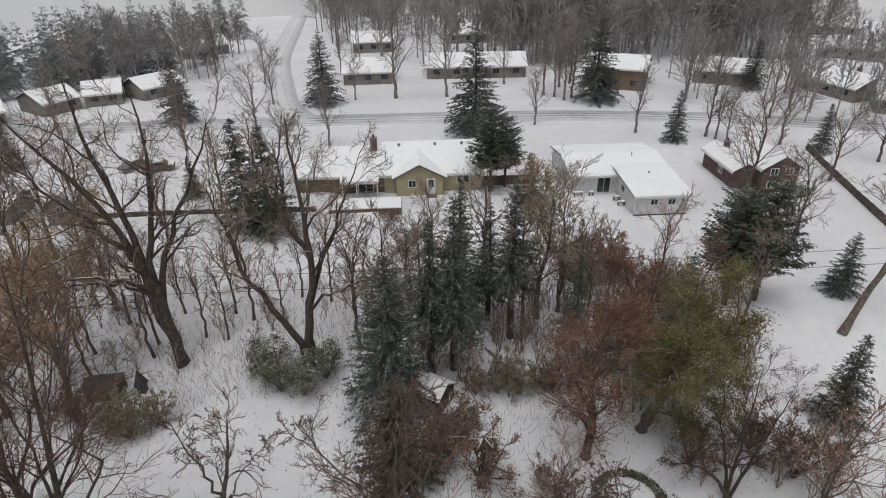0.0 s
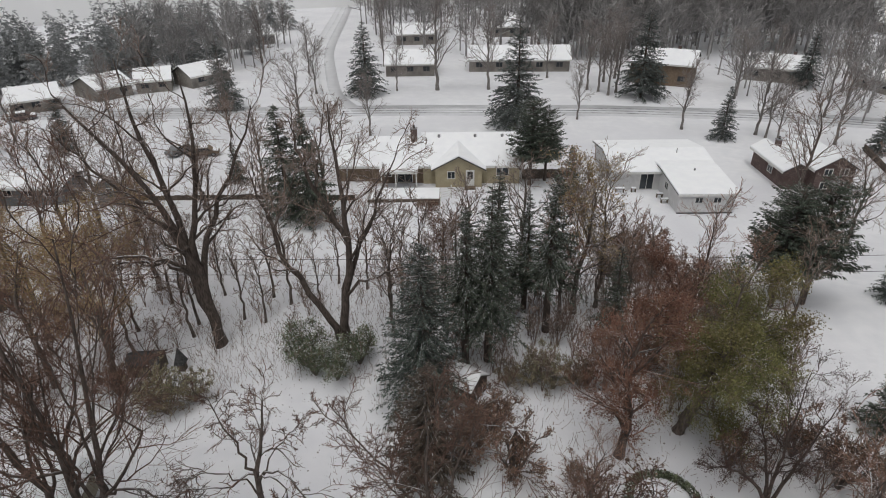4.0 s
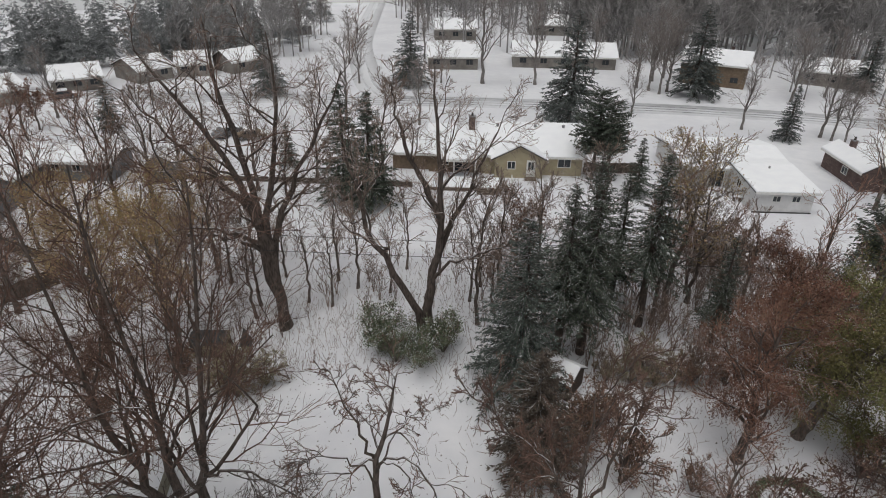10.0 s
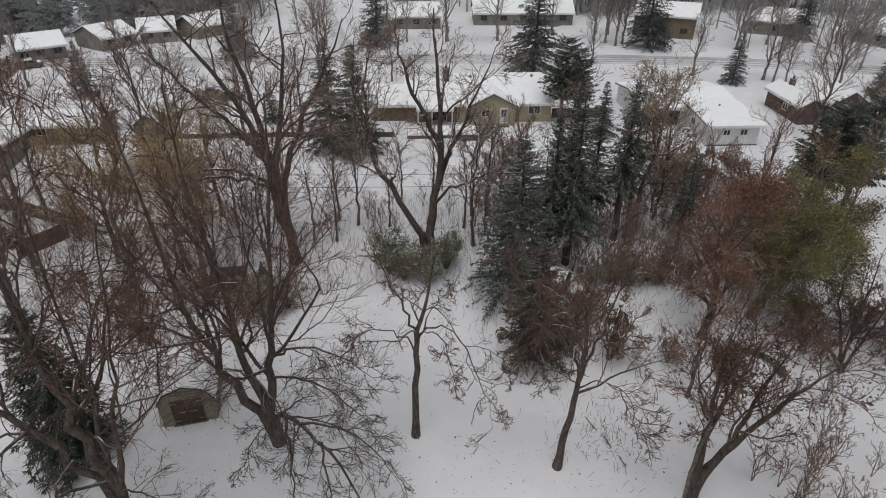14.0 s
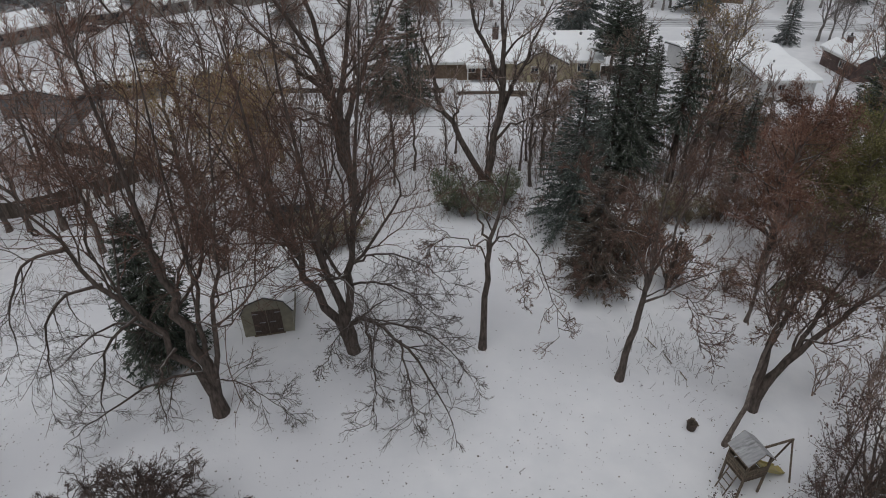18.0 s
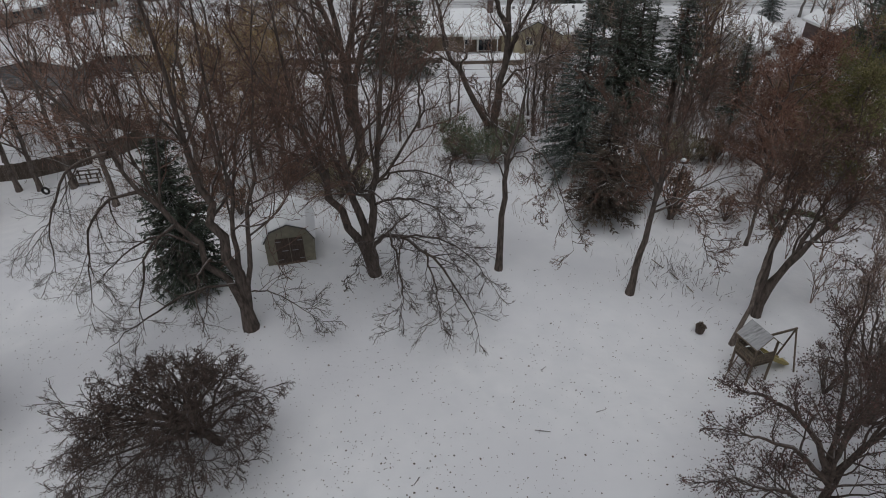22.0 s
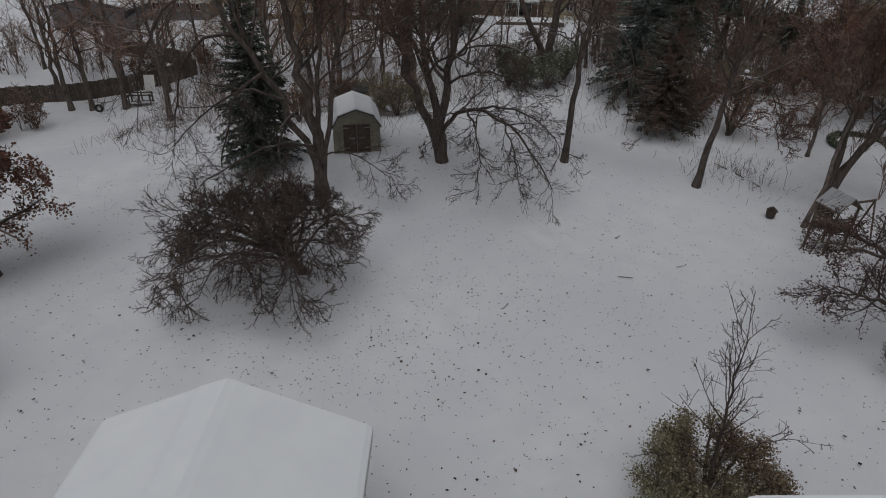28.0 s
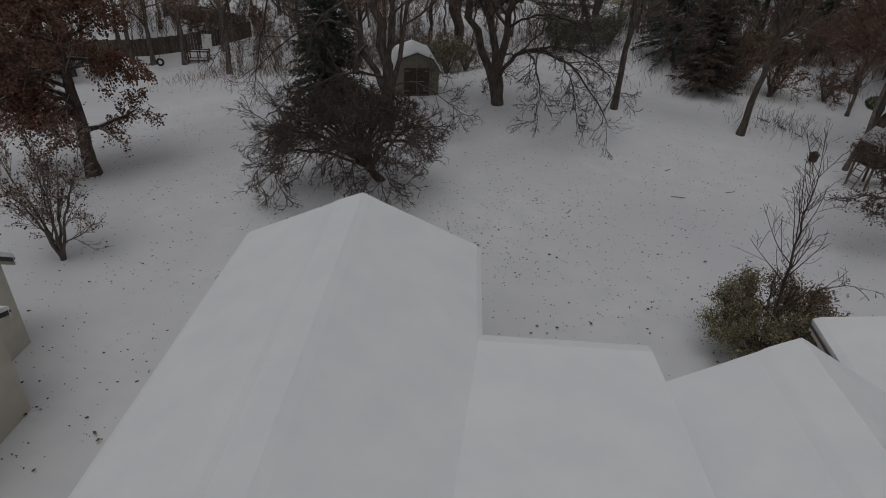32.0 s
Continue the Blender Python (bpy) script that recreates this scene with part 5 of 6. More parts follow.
# ---- the bare wood that fills the ravine and the yard's far edge ----
WOOD_L = "tall bare wood tree with a dense brown twig crown"
WOOD = ((-50.5, 42.0, 0.9), (-44.5, 42.5, 0.85), (-34.0, 43.5, 0.85), (-47.5, 38.5, 1.0), (-41.5, 40.5, 1.0), (-36.5, 43.0, 0.95), (-23.0, 46.5, 0.9), (-32.0, 47.0, 0.9), (-42.0, 47.0, 0.9),
        (-7.0, 39.5, 0.6), (2.0, 38.5, 0.55), (18.0, 31.2, 0.78), (21.6, 34.4, 0.8), (24.6, 36.4, 0.5),
        (27.5, 29.5, 0.75), (33.5, 27.5, 0.7), (30.5, 12.5, 0.7), (33.5, 9.0, 0.8), (27.5, 7.0, 0.7), (25.5, 2.5, 0.8), (31.0, 3.0, 0.9), (-52.5, 34.0, 1.0), (-56.0, 28.0, 1.0), (-50.0, 16.0, 0.9), (-47.0, 20.5, 0.8), (-52.0, 23.5, 0.9), (-46.0, 26.5, 0.75), (-47.5, 12.0, 0.8), (-53.5, 8.0, 0.9), (-49.0, 4.0, 0.8))
for i, (x, y, s) in enumerate(WOOD):
    plant("wood" + "abc"[i % 3], x, y, WOOD_L, rz=i * 77, scale=s, group="bare trees of the wood", seed=261 + i % 3, h=15, r=0.22, limbs=16, base=0.3, angle=34 + 5 * (i % 3), limb=0.38, up=0.6, branches=5, twigs=4, fine=4, thick=0.018, wig=0.17, twig=TWIG_RED if i % 3 else TWIG)


# ---- the olive gambrel shed ----
sh = thing("shed", -13.25, 15.6, ground(-13.2, 14.2) - 0.03, "olive garden shed with a snowy gambrel roof and dark brown doors", "shed", rz=11)
gam = [(-1.5, 0), (1.5, 0), (1.5, 1.75), (1.12, 2.42), (0, 2.85), (-1.12, 2.42), (-1.5, 1.75)]
part("front_wall", prism(gam, "y", -1.9, -1.8), OLIVE_SHED, sh)
part("back_wall", prism(gam, "y", 1.8, 1.9), OLIVE_SHED, sh)
for s in (-1, 1):
    part("side_wall", box(*sorted((s * 1.5, s * 1.42)), -1.79, 1.79, 0, 1.75), OLIVE_SHED, sh)
    low = part("roof_slope", prism([(s * 1.56, 1.68), (s * 1.14, 2.44), (s * 1.14, 2.50), (s * 1.62, 1.70)], "y", -2.0, 2.0), SHINGLE, sh)
    part("snow_cover", prism([(s * 1.64, 1.71), (s * 1.16, 2.47), (s * 1.18, 2.57), (s * 1.69, 1.78)], "y", -1.97, 2.0), ROOF_SNOW, low)
    up = part("roof_slope", prism([(s * 1.16, 2.43), (0, 2.87), (0, 2.93), (s * 1.18, 2.49)], "y", -2.0, 2.0), SHINGLE, sh)
    part("snow_cover", prism([(s * 1.20, 2.50), (0, 2.934), (0, 3.0), (s * 1.14, 2.57)], "y", -1.96, 2.0), ROOF_SNOW, up)
    part("corner_trim", box(*sorted((s * 1.52, s * 1.40)), -1.93, -1.905, 0, 1.76), OLIVE_SHED, sh)
    leaf = part("door", box(*sorted((s * 0.02, s * 0.86)), -1.95, -1.905, 0.12, 1.92), SHED_DOOR, sh)
    part("latch", box(*sorted((s * 0.12, s * 0.5)), -1.975, -1.952, 1.0, 1.05), METAL, leaf)
    for z in (0.35, 1.7):
        part("hinge_strap", box(*sorted((s * 0.5, s * 0.84)), -1.965, -1.952, z, z + 0.05), METAL, leaf)
part("sill", box(-0.95, 0.95, -2.02, -1.905, 0.02, 0.1), OLDWOOD, sh)

# ---- the low dark hut behind it ----
hut = thing("hut", -15.3, 30.8, ground(-15.3, 30.8), "low dark-boarded hut with a peaked end", "hut", rz=4)
hut.scale = (0.75, 0.85, 0.85)
for i in range(12):
    part("wall_board", box(-1.65 + i * 0.275, -1.65 + i * 0.275 + 0.262, -1.05, -1.0, -0.1, 1.55), FENCE, hut)
part("back_wall", box(-1.65, 1.65, 1.0, 1.05, -0.1, 1.55), FENCE, hut)
for s in (-1, 1):
    part("end_wall", prism([(-0.99, -0.1), (0.99, -0.1), (0.99, 1.55), (0, 2.1), (-0.99, 1.55)], "x", *sorted((s * 1.65, s * 1.58))), FENCE, hut)
    part("roof_slope", prism([(s * 1.2, 1.44), (0, 2.12), (0, 2.18), (s * 1.2, 1.50)], "x", -1.8, 1.8), SHINGLE, hut)
spike = thing("playhouse", -12.6, 31.0, ground(-12.6, 31.0), "small dark playhouse with a pointed roof", "playhouse")
part("box", box(-0.3, 0.3, -0.3, 0.3, -0.1, 0.7), FENCE, spike)
bm = bmesh.new()
bmesh.ops.create_cone(bm, cap_ends=True, segments=4, radius1=0.62, radius2=0.02, depth=1.5, matrix=Matrix.Translation((0, 0, 1.452)) @ Matrix.Rotation(radians(45), 4, "Z"))
part("roof", bm, SHINGLE, spike)

# ---- the small snow-roofed barn in the ravine ----
barn = thing("barn", 10.2, 25.3, ground(10.2, 25.3), "small dark barn with a snow-covered roof among conifers", "barn", rz=-35)
for i in range(9):
    part("wall_board", box(-1.6 + i * 0.356, -1.6 + i * 0.356 + 0.345, -1.0, -0.95, -0.3, 1.2), SHED_DOOR, barn)
for s in (-1, 1):
    part("gable_wall", prism([(-0.95, -0.3), (0.95, -0.3), (0.95, 1.2), (0, 1.8), (-0.95, 1.2)], "x", *sorted((s * 1.6, s * 1.52))), SHED_DOOR, barn)
    rs = part("roof_slope", prism([(s * 1.2, 1.05), (0, 1.82), (0, 1.88), (s * 1.2, 1.11)], "x", -1.75, 1.75), SHINGLE, barn)
    part("snow_cover", prism([(s * 1.18, 1.13), (0, 1.884), (0, 2.0), (s * 1.12, 1.24)], "x", -1.72, 1.72), ROOF_SNOW, rs)
part("back_wall", box(-1.6, 1.6, 0.95, 1.0, -0.3, 1.2), SHED_DOOR, barn)

# ---- play tower ----
pt = thing("play_tower", 12.2, 3.1, ground(12.2, 3.1), "weathered wooden play tower with a snow-dusted tarp canopy and yellow slide", "play tower", rz=17)
for px in (-0.65, 0.65):
    for py in (-0.65, 0.65):
        part("post", box(px - 0.05, px + 0.05, py - 0.05, py + 0.05, -0.1, 2.3), OLDWOOD, pt)
for i in range(7):
    part("deck_plank", box(-0.7, 0.7, -0.69 + i * 0.2, -0.69 + i * 0.2 + 0.185, 1.1, 1.14), OLDWOOD, pt)
for py in (-0.7, 0.7):
    for i in range(4):
        part("rail_board", box(-0.7, 0.7, py - 0.015, py + 0.015, 1.25 + i * 0.15, 1.37 + i * 0.15), OLDWOOD, pt)
for i in range(4):
    part("rail_board", box(-0.715, -0.685, -0.68, 0.68, 1.25 + i * 0.15, 1.37 + i * 0.15), OLDWOOD, pt)
for s in (-1, 1):
    cn = part("canopy", prism([(s * 0.85, 2.15), (0, 2.75), (0, 2.79), (s * 0.85, 2.19)], "y", -0.8, 0.8), OLDWOOD, pt)
    part("snow_cover", prism([(s * 0.83, 2.20), (0, 2.794), (0, 2.815), (s * 0.81, 2.225)], "y", -0.78, 0.78), TARP, cn, "grey tarp dusted with snow")
bm = prism([(-0.75, 1.12), (-1.5, 0.6), (-2.4, 0.15), (-2.7, 0.12), (-2.7, 0.2), (-2.4, 0.24), (-1.5, 0.72), (-0.75, 1.2)], "y", -0.25, 0.25)
for s in (-1, 1):
    prism([(-0.75, 1.15), (-1.5, 0.64), (-2.4, 0.2), (-2.4, 0.36), (-1.5, 0.84), (-0.75, 1.34)], "y", *sorted((s * 0.25, s * 0.29)), bm)
bm.transform(Matrix.Rotation(radians(180), 4, "Z"))
part("slide", bm, YELLOW, pt, "yellow plastic slide")
part("swing_beam", rod((0.7, 0, 2.2), (2.6, 0, 2.2), 0.06), OLDWOOD, pt)
for sy in (-0.7, 0.7):
    part("swing_leg", rod((2.55, 0, 2.2), (2.7, sy, -0.1), 0.05), OLDWOOD, pt)
part("ladder_rail", rod((-0.72, -0.3, 1.15), (-1.2, -0.3, -0.05), 0.035), OLDWOOD, pt)
part("ladder_rail", rod((-0.72, 0.3, 1.15), (-1.2, 0.3, -0.05), 0.035), OLDWOOD, pt)
for i in range(3):
    u = 0.25 + i * 0.25
    part("ladder_rung", rod((-0.72 - 0.48 * u, -0.3, 1.15 - 1.2 * u), (-0.72 - 0.48 * u, 0.3, 1.15 - 1.2 * u), 0.025), OLDWOOD, pt)

pt.scale = (0.9, 0.9, 1.1)

# ---- small things on the lawn ----
bk = thing("planter", 11.1, 6.5, ground(11.1, 6.5), "dark round planter with dead stalks in the snow", "planter")
bm = bmesh.new()
bmesh.ops.create_cone(bm, cap_ends=True, segments=14, radius1=0.22, radius2=0.28, depth=0.45, matrix=Matrix.Translation((0, 0, 0.19)))
part("pot", bm, SHED_DOOR, bk)
rng = np.random.default_rng(5)
spots = np.stack([rng.normal(0, 0.12, 70), rng.normal(0, 0.12, 70), rng.uniform(0.36, 0.48, 70)], -1)
child("stalks", quads_mesh("stalks", *leaf_cards(rng, spots, 0.14), NEEDLE_BROWN), bk, kind="stuff")

gb = thing("garden_bed", 11.2, 11.4, ground(11.2, 11.4), "sunken garden bed edged with timber and dead stakes", "garden bed", rz=-66)
for k, (a, b) in enumerate((((-2.0, 0.1), (-0.9, 0.05)), ((-0.3, 0.15), (0.5, 0.0)), ((1.2, 0.0), (1.9, -0.15)))):
    part("edging", rod((*a, -0.01), (*b, 0.0), 0.03, sides=6), OLDWOOD, gb)
for k, (a, b, hgt) in enumerate(((-2.2, 0.3, 0.9), (-1.2, 0.9, 0.7), (0.2, 0.6, 1.1), (1.0, 1.1, 0.8), (1.9, 0.5, 1.0), (2.6, 1.0, 1.2), (0.6, 1.8, 0.9))):
    part("stake", rod((a, b, -0.1), (a + 0.12 * math.sin(k * 2), b + 0.1 * math.cos(k * 3), hgt), 0.011, sides=5), BARK_DARK, gb)

tr = thing("sled_track", 0, 0, 0, "two narrow sled tracks pressed into the snow", "track")
for k, off in enumerate((0.0, 0.42)):
    pts = [(14.5 + off, 18.8), (15.3 + off, 21.2), (16.2 + off, 23.7)]
    ribbon("rut", pts, 0.07, 0.02, ROAD, "", "", tr)

snag = thing("snag", 13.2, 18.1, ground(13.2, 18.1), "broken snag with snow-lined dead branches", "dead tree")
part("trunk", rod((0, 0, -0.1), (0.15, 0, 4.4), 0.17, 0.1), BARK_DARK, snag)
for k in range(6):
    a = k * 1.05
    part("branch", rod((0.13, 0, 4.2), (0.13 + math.cos(a) * 0.9, math.sin(a) * 0.9, 4.05), 0.04, 0.015, 5), SNOW, snag, "branch lined with snow")
bm = bmesh.new()
bmesh.ops.create_icosphere(bm, subdivisions=2, radius=0.17, matrix=Matrix.Translation((0.15, 0, 4.5)) @ Matrix.Diagonal((1, 1, 0.7, 1)))
part("snow_cap", bm, SNOW, snag)

for k, (x, y, ln, rz) in enumerate(((4.2, 0.8, 0.5, 10), (1.2, -0.4, 0.7, -15), (-4.5, -3.0, 0.4, 50), (2.0, 4.0, 0.4, 30))):
    st = thing("fallen_stick", x, y, ground(x, y) + 0.02, "fallen stick lying in the snow", "stick", rz, "fallen sticks")
    part("wood", rod((-ln / 2, 0, 0), (ln / 2, 0.05, 0.02), 0.025, 0.015, 5), BARK_DARK, st)

# ---- clipped ring hedge ----
hd = thing("hedge", 22.0, 16.4, ground(22.0, 16.4), "low clipped dark hedge curving round a snowy bed", "hedge")
rng = np.random.default_rng(9)
M = 5200
a = rng.uniform(-0.25, 3.55, M)
q = rng.normal(size=(M, 3))
q /= np.linalg.norm(q, axis=1, keepdims=True)
rr = 2.0 + q[:, 0] * 0.24
spots = np.stack([np.cos(a) * rr, np.sin(a) * rr, 0.20 + q[:, 2] * 0.2], -1)
child("leaves", quads_mesh("leaves", *leaf_cards(rng, spots, 0.11), LEAF_GREEN), hd)
M = 900
a = rng.uniform(-0.25, 3.55, M)
foot = np.stack([np.cos(a) * 2.0 + rng.normal(0, 0.07, M), np.sin(a) * 2.0 + rng.normal(0, 0.07, M), -0.1 + 0 * a], -1)
tip = foot + np.stack([rng.normal(0, 0.14, M), rng.normal(0, 0.14, M), rng.uniform(0.35, 0.55, M)], -1)
child("stems", quads_mesh("stems", *tubes(np.stack([foot, tip], 1), np.full((M, 2), 0.012), 3), TWIG_DARK), hd, kind="stuff")

# ---- board fences ----
def board_fence(line, height, step, label, gap=0.0, material=None):
    fc = thing("fence", 0, 0, 0, label, "fence")
    key = ("board", height, step, material)
    if key not in SHAPES:
        w = step * (0.5 - gap)
        bm = box(-w, w, -0.012, 0.012, -0.3, height)
        me = bpy.data.meshes.new("board")
        bm.to_mesh(me)
        bm.free()
        me.materials.append(material or FENCE)
        SHAPES[key] = me
    for (x0, y0), (x1, y1) in zip(line, line[1:]):
        n = max(2, int(math.hypot(x1 - x0, y1 - y0) / step))
        ang = math.atan2(y1 - y0, x1 - x0)
        for i in range(n):
            u = (i + 0.5) / n
            x, y = x0 + (x1 - x0) * u, y0 + (y1 - y0) * u
            ob = child("board", SHAPES[key], fc)
            ob.matrix_basis = Matrix.Translation((x, y, ground(x, y) + 0.04 * math.sin(i * 1.7) + 0.02 * math.sin(i * 0.37))) @ Matrix.Rotation(ang + 0.02 * math.sin(i * 2.3), 4, "Z")
        for z in (height * 0.3, height * 0.8):
            part("rail", rod((x0, y0 + 0.06, ground(x0, y0) + z), (x1, y1 + 0.06, ground(x1, y1) + z), 0.045, sides=4), material or FENCE, fc)


board_fence([(-64, 29), (-56, 32.4), (-49.5, 34.6), (-44, 35.6), (-39.1, 36.9), (-36, 38.1), (-33.2, 40.0)], 1.7, 0.28, "dark weathered board fence along the wood")
board_fence([(-34.2, 41.6), (-39.5, 44.2), (-46, 46.8)], 1.6, 0.34, "dark board fence behind the wood")
board_fence([(-33, 61.2), (-24, 60.8), (-14, 60.4), (-2.2, 60.1)], 0.62, 0.42, "low dark board fence behind the tan house")
board_fence([(-46.4, 57.8), (-46.0, 52.0), (-45.4, 45.5)], 1.8, 0.3, "grey weathered board fence beside a grey house", material=GREYWALL)
board_fence([(69.0, 76.0), (66.0, 64.0), (63.0, 51.0), (60.0, 40.0)], 1.0, 0.5, "low dark fence running along a snowy lane")
board_fence([(18.9, 66.4), (26.0, 66.6)], 1.3, 0.3, "brown board fence beside the tan house")
tb = thing("timber_rack", -36.8, 34.0, ground(-36.8, 34.0), "old open timber rack with snow on its rails", "rack", rz=12)
for x in (-0.95, 0.0, 0.95):
    for y in (-0.5, 0.5):
        part("post", box(x - 0.06, x + 0.06, y - 0.06, y + 0.06, -0.1, 1.12), FENCE, tb)
for y in (-0.5, 0.5):
    for z in (0.12, 0.98):
        part("rail", box(-1.08, 1.08, y - 0.115, y - 0.064, z, z + 0.12), FENCE, tb)
for x in (-1.06, 1.016):
    part("end_rail", box(x, x + 0.045, -0.6, 0.6, 0.84, 0.96), FENCE, tb)
part("snow_cover", box(-1.05, 1.05, -0.44, 0.44, 0.02, 0.16, 0.05), SNOW, tb)
pn = thing("board", -36.9, 36.6, ground(-36.9, 36.6), "pale board leaning against a dark fence", "board", rz=8)
part("panel", prism([(-0.35, -0.05), (0.25, 1.7), (0.28, 1.68), (-0.31, -0.06)], "x", -0.5, 0.5), TRIM, pn)
ts = thing("tyre_swing", -39.9, 31.9, ground(-39.9, 31.9), "black tyre swing hanging over the snow", "swing")
bm = bmesh.new()
for i in range(16):
    for j in range(8):
        u, v = i * math.tau / 16, j * math.tau / 8
        bm.verts.new((math.cos(u) * (0.3 + 0.1 * math.cos(v)), 0.12 * math.sin(v), 0.62 + math.sin(u) * (0.3 + 0.1 * math.cos(v))))
bm.verts.ensure_lookup_table()
for i in range(16):
    for j in range(8):
        bm.faces.new([bm.verts[(i % 16) * 8 + j], bm.verts[((i + 1) % 16) * 8 + j], bm.verts[((i + 1) % 16) * 8 + (j + 1) % 8], bm.verts[i * 8 + (j + 1) % 8]])
part("tyre", bm, RUBBER, ts)
part("rope", rod((0, 0, 1.0), (0.3, 0.4, 5.6), 0.02, sides=5), OLDWOOD, ts)

# ---- overhead wires ----
for k, (y, z) in enumerate(((34.3, 7.3), (31.9, 7.3))):
    xs = np.linspace(-45, 80, 26)
    sag = z - 0.9 * (1 - ((xs - 17) / 62.5) ** 2)
    P = np.stack([xs, np.full_like(xs, y), sag], -1)[None]
    ob = new("overhead_wire", quads_mesh("overhead_wire", *tubes(P, np.full((1, 26), 0.02), 4), WIRE))
    tagged(ob, "thin black overhead wire strung above the ravine", "wire", "overhead wires")

# ---- parked cars under snow ----
def parked_car(x, y, rz, label, paint):
    c = thing("car", x, y, ground(x, y), label, "car", rz, "parked cars")
    body = [(-2.2, 0.35), (-2.15, 0.75), (-1.4, 0.88), (-0.8, 1.38), (0.7, 1.40), (1.35, 0.92), (2.1, 0.80), (2.2, 0.4)]
    bd = part("body", prism(body, "y", -0.85, 0.85), paint, c)
    part("snow_cover", prism([(-0.82, 1.384), (0.7, 1.405), (0.62, 1.52), (-0.74, 1.5)], "y", -0.78, 0.78), ROOF_SNOW, bd)
    part("snow_cover", prism([(1.38, 0.925), (2.1, 0.805), (2.08, 0.90), (1.36, 1.0)], "y", -0.8, 0.8), ROOF_SNOW, bd)
    for s in (-1, 1):
        part("side_window", prism([(-1.2, 0.92), (-0.76, 1.32), (0.64, 1.33), (1.1, 0.95)], "y", *sorted((s * 0.852, s * 0.862))), PANE, bd)
        for wx in (-1.35, 1.35):
            w = part("wheel", rod((wx, s * 0.70, 0.32), (wx, s * 0.87, 0.32), 0.32, sides=14), RUBBER, c)
            part("rim", rod((wx, s * 0.871, 0.32), (wx, s * 0.885, 0.32), 0.19, sides=10), METAL, w)
    return c


parked_car(-30.7, 77.5, 60, "dark parked car under fresh snow", GREYWALL)
parked_car(-26.8, 76.4, 15, "tan parked car under fresh snow", BROWNWALL)
parked_car(-65.7, 95.1, 30, "dark red parked car beside a snowy drive", BRICK)


# ---- stuff: far woods, litter, dead weeds ----
def scatter(shape, places, seed):
    """Joined copies of a small shape at (x, y, scale)."""
    rng = np.random.default_rng(seed)
    V, F = shape
    out, faces = [], []
    for i, (x, y, s) in enumerate(places):
        a = rng.uniform(0, math.tau)
        c, d = math.cos(a) * s, math.sin(a) * s
        W = np.stack([V[:, 0] * c - V[:, 1] * d + x, V[:, 0] * d + V[:, 1] * c + y, V[:, 2] * s * rng.uniform(0.9, 1.1) + ground(x, y)], -1)
        out.append(W)
        faces.append(F + i * len(V))
    return np.concatenate(out), np.concatenate(faces)


def zone(rng, n, x0, x1, y0, y1, s0, s1, clear=()):
    got = []
    while len(got) < n:
        x, y = rng.uniform(x0, x1), rng.uniform(y0, y1)
        if all((x - a) ** 2 + (y - b) ** 2 > r * r for a, b, r in clear):
            got.append((x, y, rng.uniform(s0, s1)))
    return got


rng = np.random.default_rng(77)
HOMES = ((0.6, 129.8, 9), (24.8, 132.5, 13), (55.5, 119.5, 8), (0, 166, 9), (27, 176, 9), (40, 206, 9), (77, 119.5, 9), (94.5, 107, 9), (98, 94, 8), (127, 199, 9), (136, 172, 9), (120, 140, 9),
         (-75, 91, 9), (-67, 103, 8), (-59, 111, 7), (-52, 116.5, 7), (-45, 121, 8), (-47, 165, 9))
STREET = ((-14, 112, 9), (-20, 134, 10), (-25, 152, 11), (-27, 178, 11), (-30, 208, 11), (-33, 240, 10), (-36, 272, 9), (0, 117, 9), (12, 117, 9), (25, 117, 10), (-30, 128, 8))
OPEN = HOMES + STREET
for seed, n in ((1, 250), (2, 250)):
    t, c, _ = bare_shape(seed=400 + seed, h=14, r=0.22, limbs=15, base=0.2, angle=40, limb=0.42, up=0.7, branches=6, twigs=3, fine=0, thick=0.052, coarse=True)
    t2 = tubes(smooth_line([(0, 0, -0.2), (0.1, 0, 7), (0, 0.1, 13.5)], 6)[None], np.linspace(0.22, 0.03, 6)[None], 5)
    spots = zone(rng, n, 30, 112, 136, 232, 0.8, 1.25, OPEN) + zone(rng, n // 5, -24, 32, 176, 245, 0.75, 1.15, OPEN) + zone(rng, n // 12, 62, 112, 84, 130, 0.5, 0.85, OPEN)
    spots += zone(rng, n // 20, 100, 140, 130, 200, 0.5, 0.85, OPEN) + zone(rng, n // 12, -66, -34, 124, 170, 0.6, 0.95, OPEN) + zone(rng, n // 14, -5, 60, 138, 160, 0.8, 1.1, OPEN)
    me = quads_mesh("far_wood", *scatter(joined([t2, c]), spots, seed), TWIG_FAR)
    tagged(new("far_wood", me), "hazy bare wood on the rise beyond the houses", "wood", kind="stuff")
wood, (V, F, idx) = conifer_shape(seed=410, h=14, r=2.8, density=6, spray=1.2, snow=0.0, gap=0.17, power=0.7)
spots = [(x, y, k) for x, y, k in zone(rng, 330, -125, -40, 108, 190, 0.7, 1.05, HOMES) if -1 < (y - 113 - (x + 68) * 1.25) < 50][:125]
V2, F2 = scatter((V, F), spots, 5)
me = quads_mesh("far_conifers", V2, F2, NEEDLE_FAR)
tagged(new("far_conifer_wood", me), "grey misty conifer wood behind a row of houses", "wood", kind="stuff")

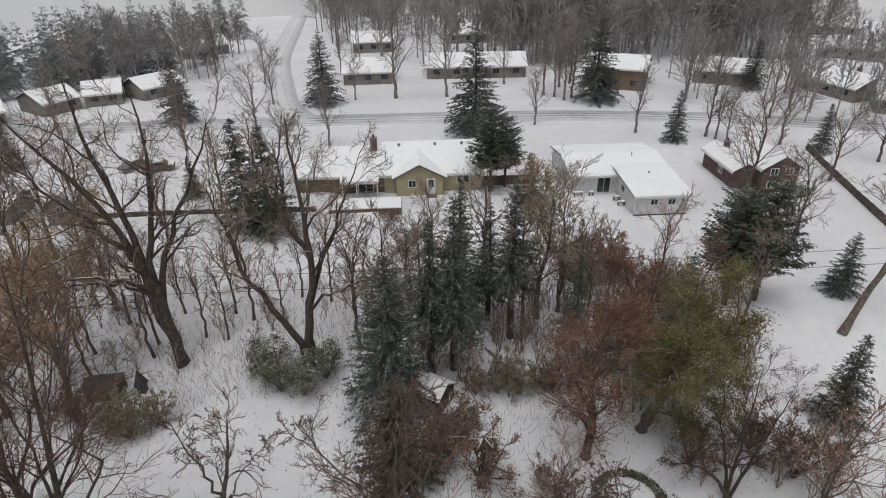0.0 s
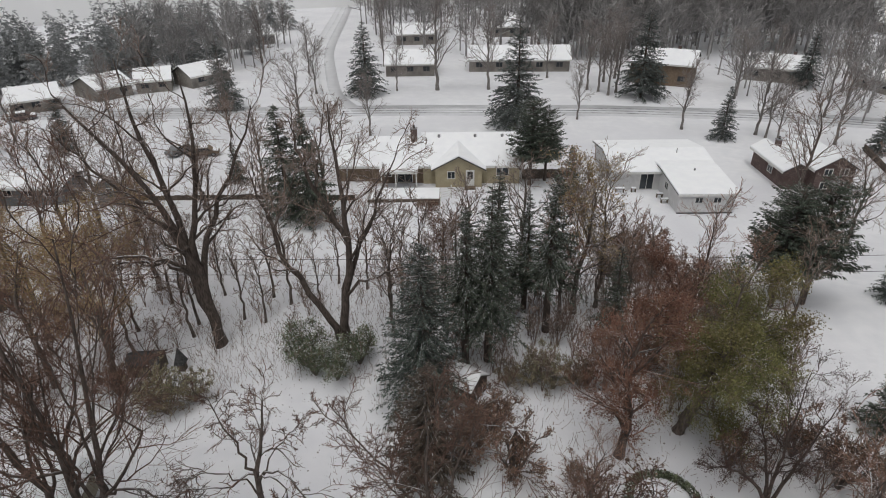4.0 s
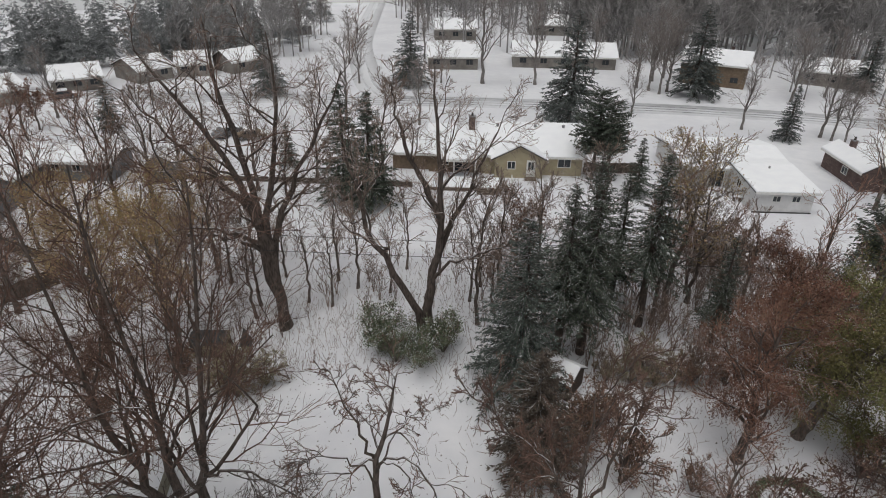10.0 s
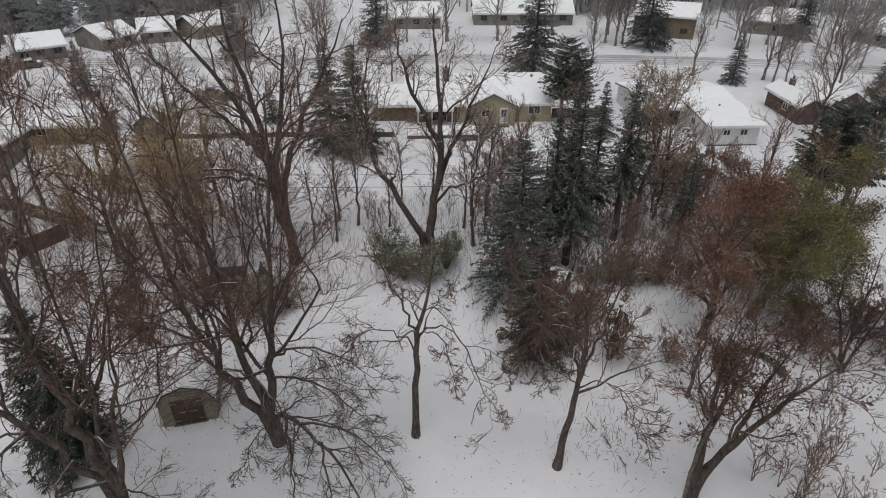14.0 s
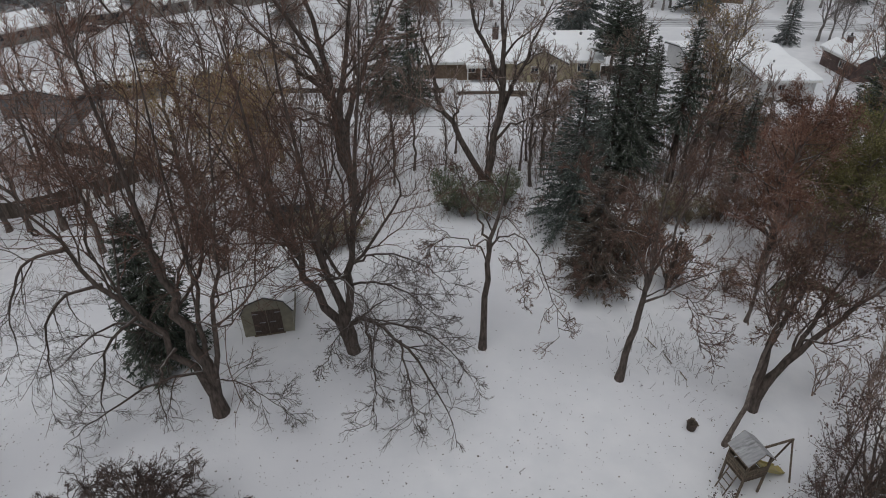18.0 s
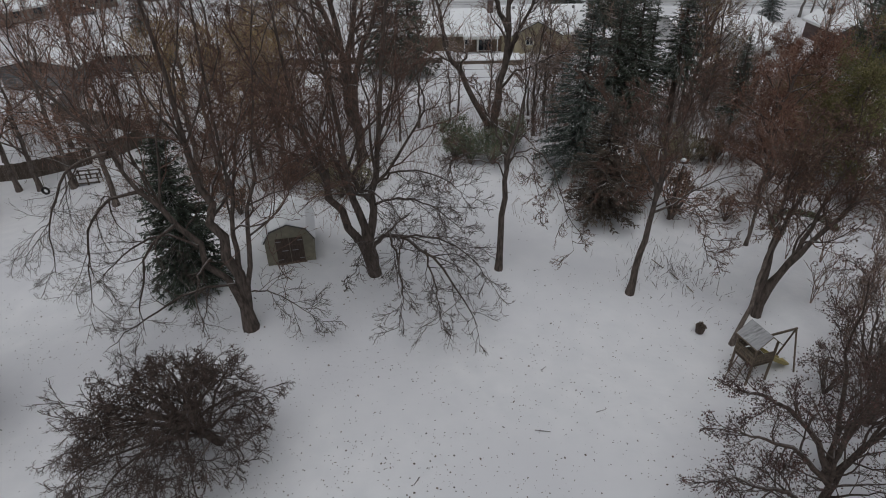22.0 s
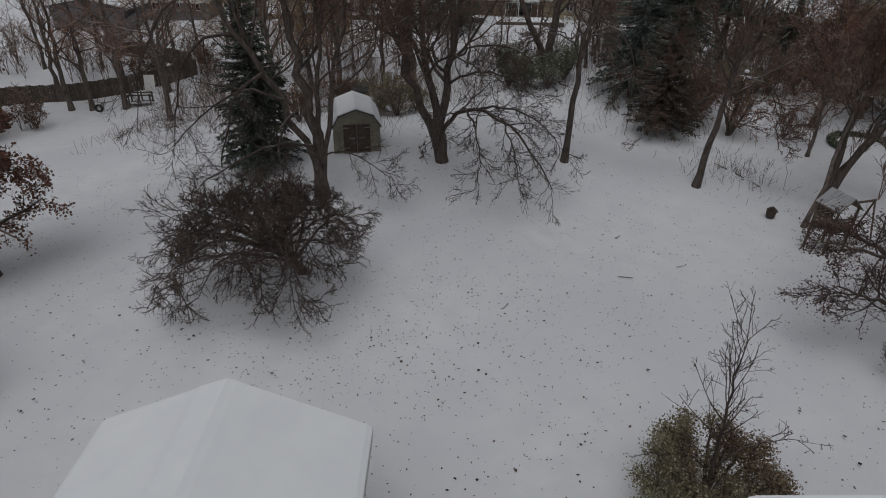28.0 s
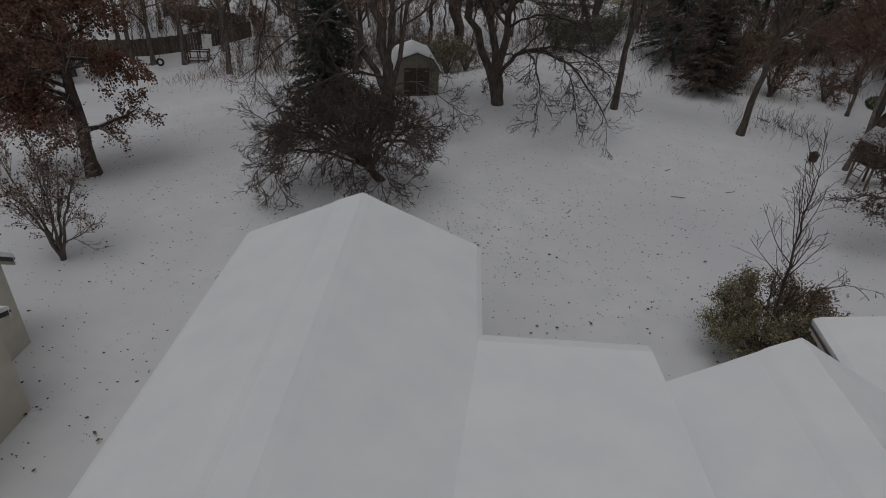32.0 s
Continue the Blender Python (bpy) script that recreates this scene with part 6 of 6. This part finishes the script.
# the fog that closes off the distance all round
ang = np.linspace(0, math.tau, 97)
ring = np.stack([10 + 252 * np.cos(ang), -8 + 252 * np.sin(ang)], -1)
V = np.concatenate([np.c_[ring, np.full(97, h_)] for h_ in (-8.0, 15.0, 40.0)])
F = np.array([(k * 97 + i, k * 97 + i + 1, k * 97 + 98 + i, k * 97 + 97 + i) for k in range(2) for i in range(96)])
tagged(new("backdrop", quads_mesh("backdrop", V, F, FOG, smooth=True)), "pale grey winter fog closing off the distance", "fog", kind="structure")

shape = bare_shape(seed=431, h=3.0, r=0.05, limbs=12, base=0.12, angle=42, limb=0.5, up=0.3, branches=4, twigs=3, fine=0, thick=0.013, wig=0.2, coarse=True,
                   stems=[[(0, 0, -0.1), (a * 0.4, b * 0.4, 1.4), (a, b, 2.9)] for a, b in ((-0.5, 0.1), (0.3, 0.4), (0.4, -0.5))])
clear = ((-4, 24, 8), (2, 22, 7), (9.6, 24.5, 3), (-13, 16, 6), (15, 20, 5), (0, 54, 11), (12, 56, 9), (36, 58, 12), (-16, 30, 3))
spots = zone(rng, 110, -56, -13, 38, 50, 0.6, 1.2, clear) + zone(rng, 40, -33, -14, 27, 38, 0.5, 1.0, clear) + zone(rng, 28, -13, 10, 32, 47, 0.5, 1.1, clear) + zone(rng, 220, 5, 34, 23, 40, 0.5, 1.2, clear) + zone(rng, 70, 18, 36, -4, 20, 0.6, 1.2, ((22.3, 16.4, 3.5),)) + zone(rng, 60, -58, -44, 8, 30, 0.6, 1.2)
tagged(new("undergrowth", quads_mesh("undergrowth", *scatter(joined(shape[:2]), spots, 15), TWIG)), "leafless saplings and brush filling the snowy wood", "undergrowth", kind="stuff")

n = 260
wx, wy = rng.normal(11.2, 1.5, n), rng.normal(11.8, 1.6, n)
base = np.array([(x, y, ground(x, y) - 0.05) for x, y in zip(wx, wy)])
tip = base + np.stack([rng.normal(0, 0.16, n), rng.normal(0, 0.16, n), rng.uniform(0.15, 0.6, n)], -1)
tagged(new("dead_stalks", quads_mesh("dead_stalks", *tubes(np.stack([base, (base + tip) / 2 + rng.normal(0, 0.03, (n, 3)), tip], 1), np.full((n, 3), 0.009), 3), TWIG_DARK)), "dead stalks standing in a snowy garden bed", "weeds", kind="stuff")

n = 24000
px, py = rng.uniform(-32, 16, n), rng.uniform(-22, 12, n)
clump = np.array([noise.noise(Vector((x * 0.45, y * 0.45, 3.1))) for x, y in zip(px, py)])
near = (np.exp(-(((px + 10) / 6.5) ** 2 + ((py + 5) / 4.5) ** 2)) + 0.22 * np.exp(-(((px + 2) / 10) ** 2 + ((py + 2) / 9) ** 2)) + 0.34) * (0.75 + 1.1 * np.maximum(clump, -0.3))
keep = rng.random(n) < near
px, py = px[keep], py[keep]
spots = np.array([(x, y, ground(x, y) + 0.035) for x, y in zip(px, py)])
big_leaf = rng.random(len(spots)) < 0.13
spots = np.concatenate([spots[~big_leaf], spots[big_leaf]])
V, F = joined([leaf_cards(rng, spots[:(~big_leaf).sum()], 0.072), leaf_cards(rng, spots[(~big_leaf).sum():], 0.12)])
V[:, 2] = np.repeat(spots[:, 2], 4) + rng.uniform(0, 0.03, len(V))
tagged(new("leaf_litter", quads_mesh("leaf_litter", V, F, LITTER)), "scattered brown leaves fallen on the snow", "leaf litter", kind="stuff")

n = 6500
px, py = rng.uniform(-34, 34, n), rng.normal(30, 6.5, n)
keep = (np.abs(py - 30) < 14) & ~((np.abs(px + 4) < 6) & (py < 27))
px, py = px[keep], py[keep]
M = len(px)
base = np.array([(x, y, ground(x, y) - 0.05) for x, y in zip(px, py)])
lean = np.stack([rng.normal(0, 0.25, M), rng.normal(0, 0.25, M), rng.uniform(0.3, 1.1, M)], -1)
P = base[:, None] + lean[:, None] * np.linspace(0, 1, 3)[None, :, None] + np.stack([rng.normal(0, 0.04, (M, 3)), rng.normal(0, 0.04, (M, 3)), 0 * rng.random((M, 3))], -1)
tagged(new("dead_weeds", quads_mesh("dead_weeds", *tubes(P, np.full((M, 3), 0.012), 3), TWIG)), "dead weed stems and seedlings poking through snow", "weeds", kind="stuff")
n = 7000
px, py = rng.uniform(-34, 36, n), rng.normal(31, 7, n)
spots = np.array([(x, y, ground(x, y) + 0.04) for x, y in zip(px, py)])
V, F = leaf_cards(rng, spots, 0.12)
V[:, 2] = np.repeat(spots[:, 2], 4) + rng.uniform(0, 0.06, len(V))
tagged(new("forest_litter", quads_mesh("forest_litter", V, F, LITTER)), "dark leaves and twigs lying on woodland snow", "leaf litter", kind="stuff")
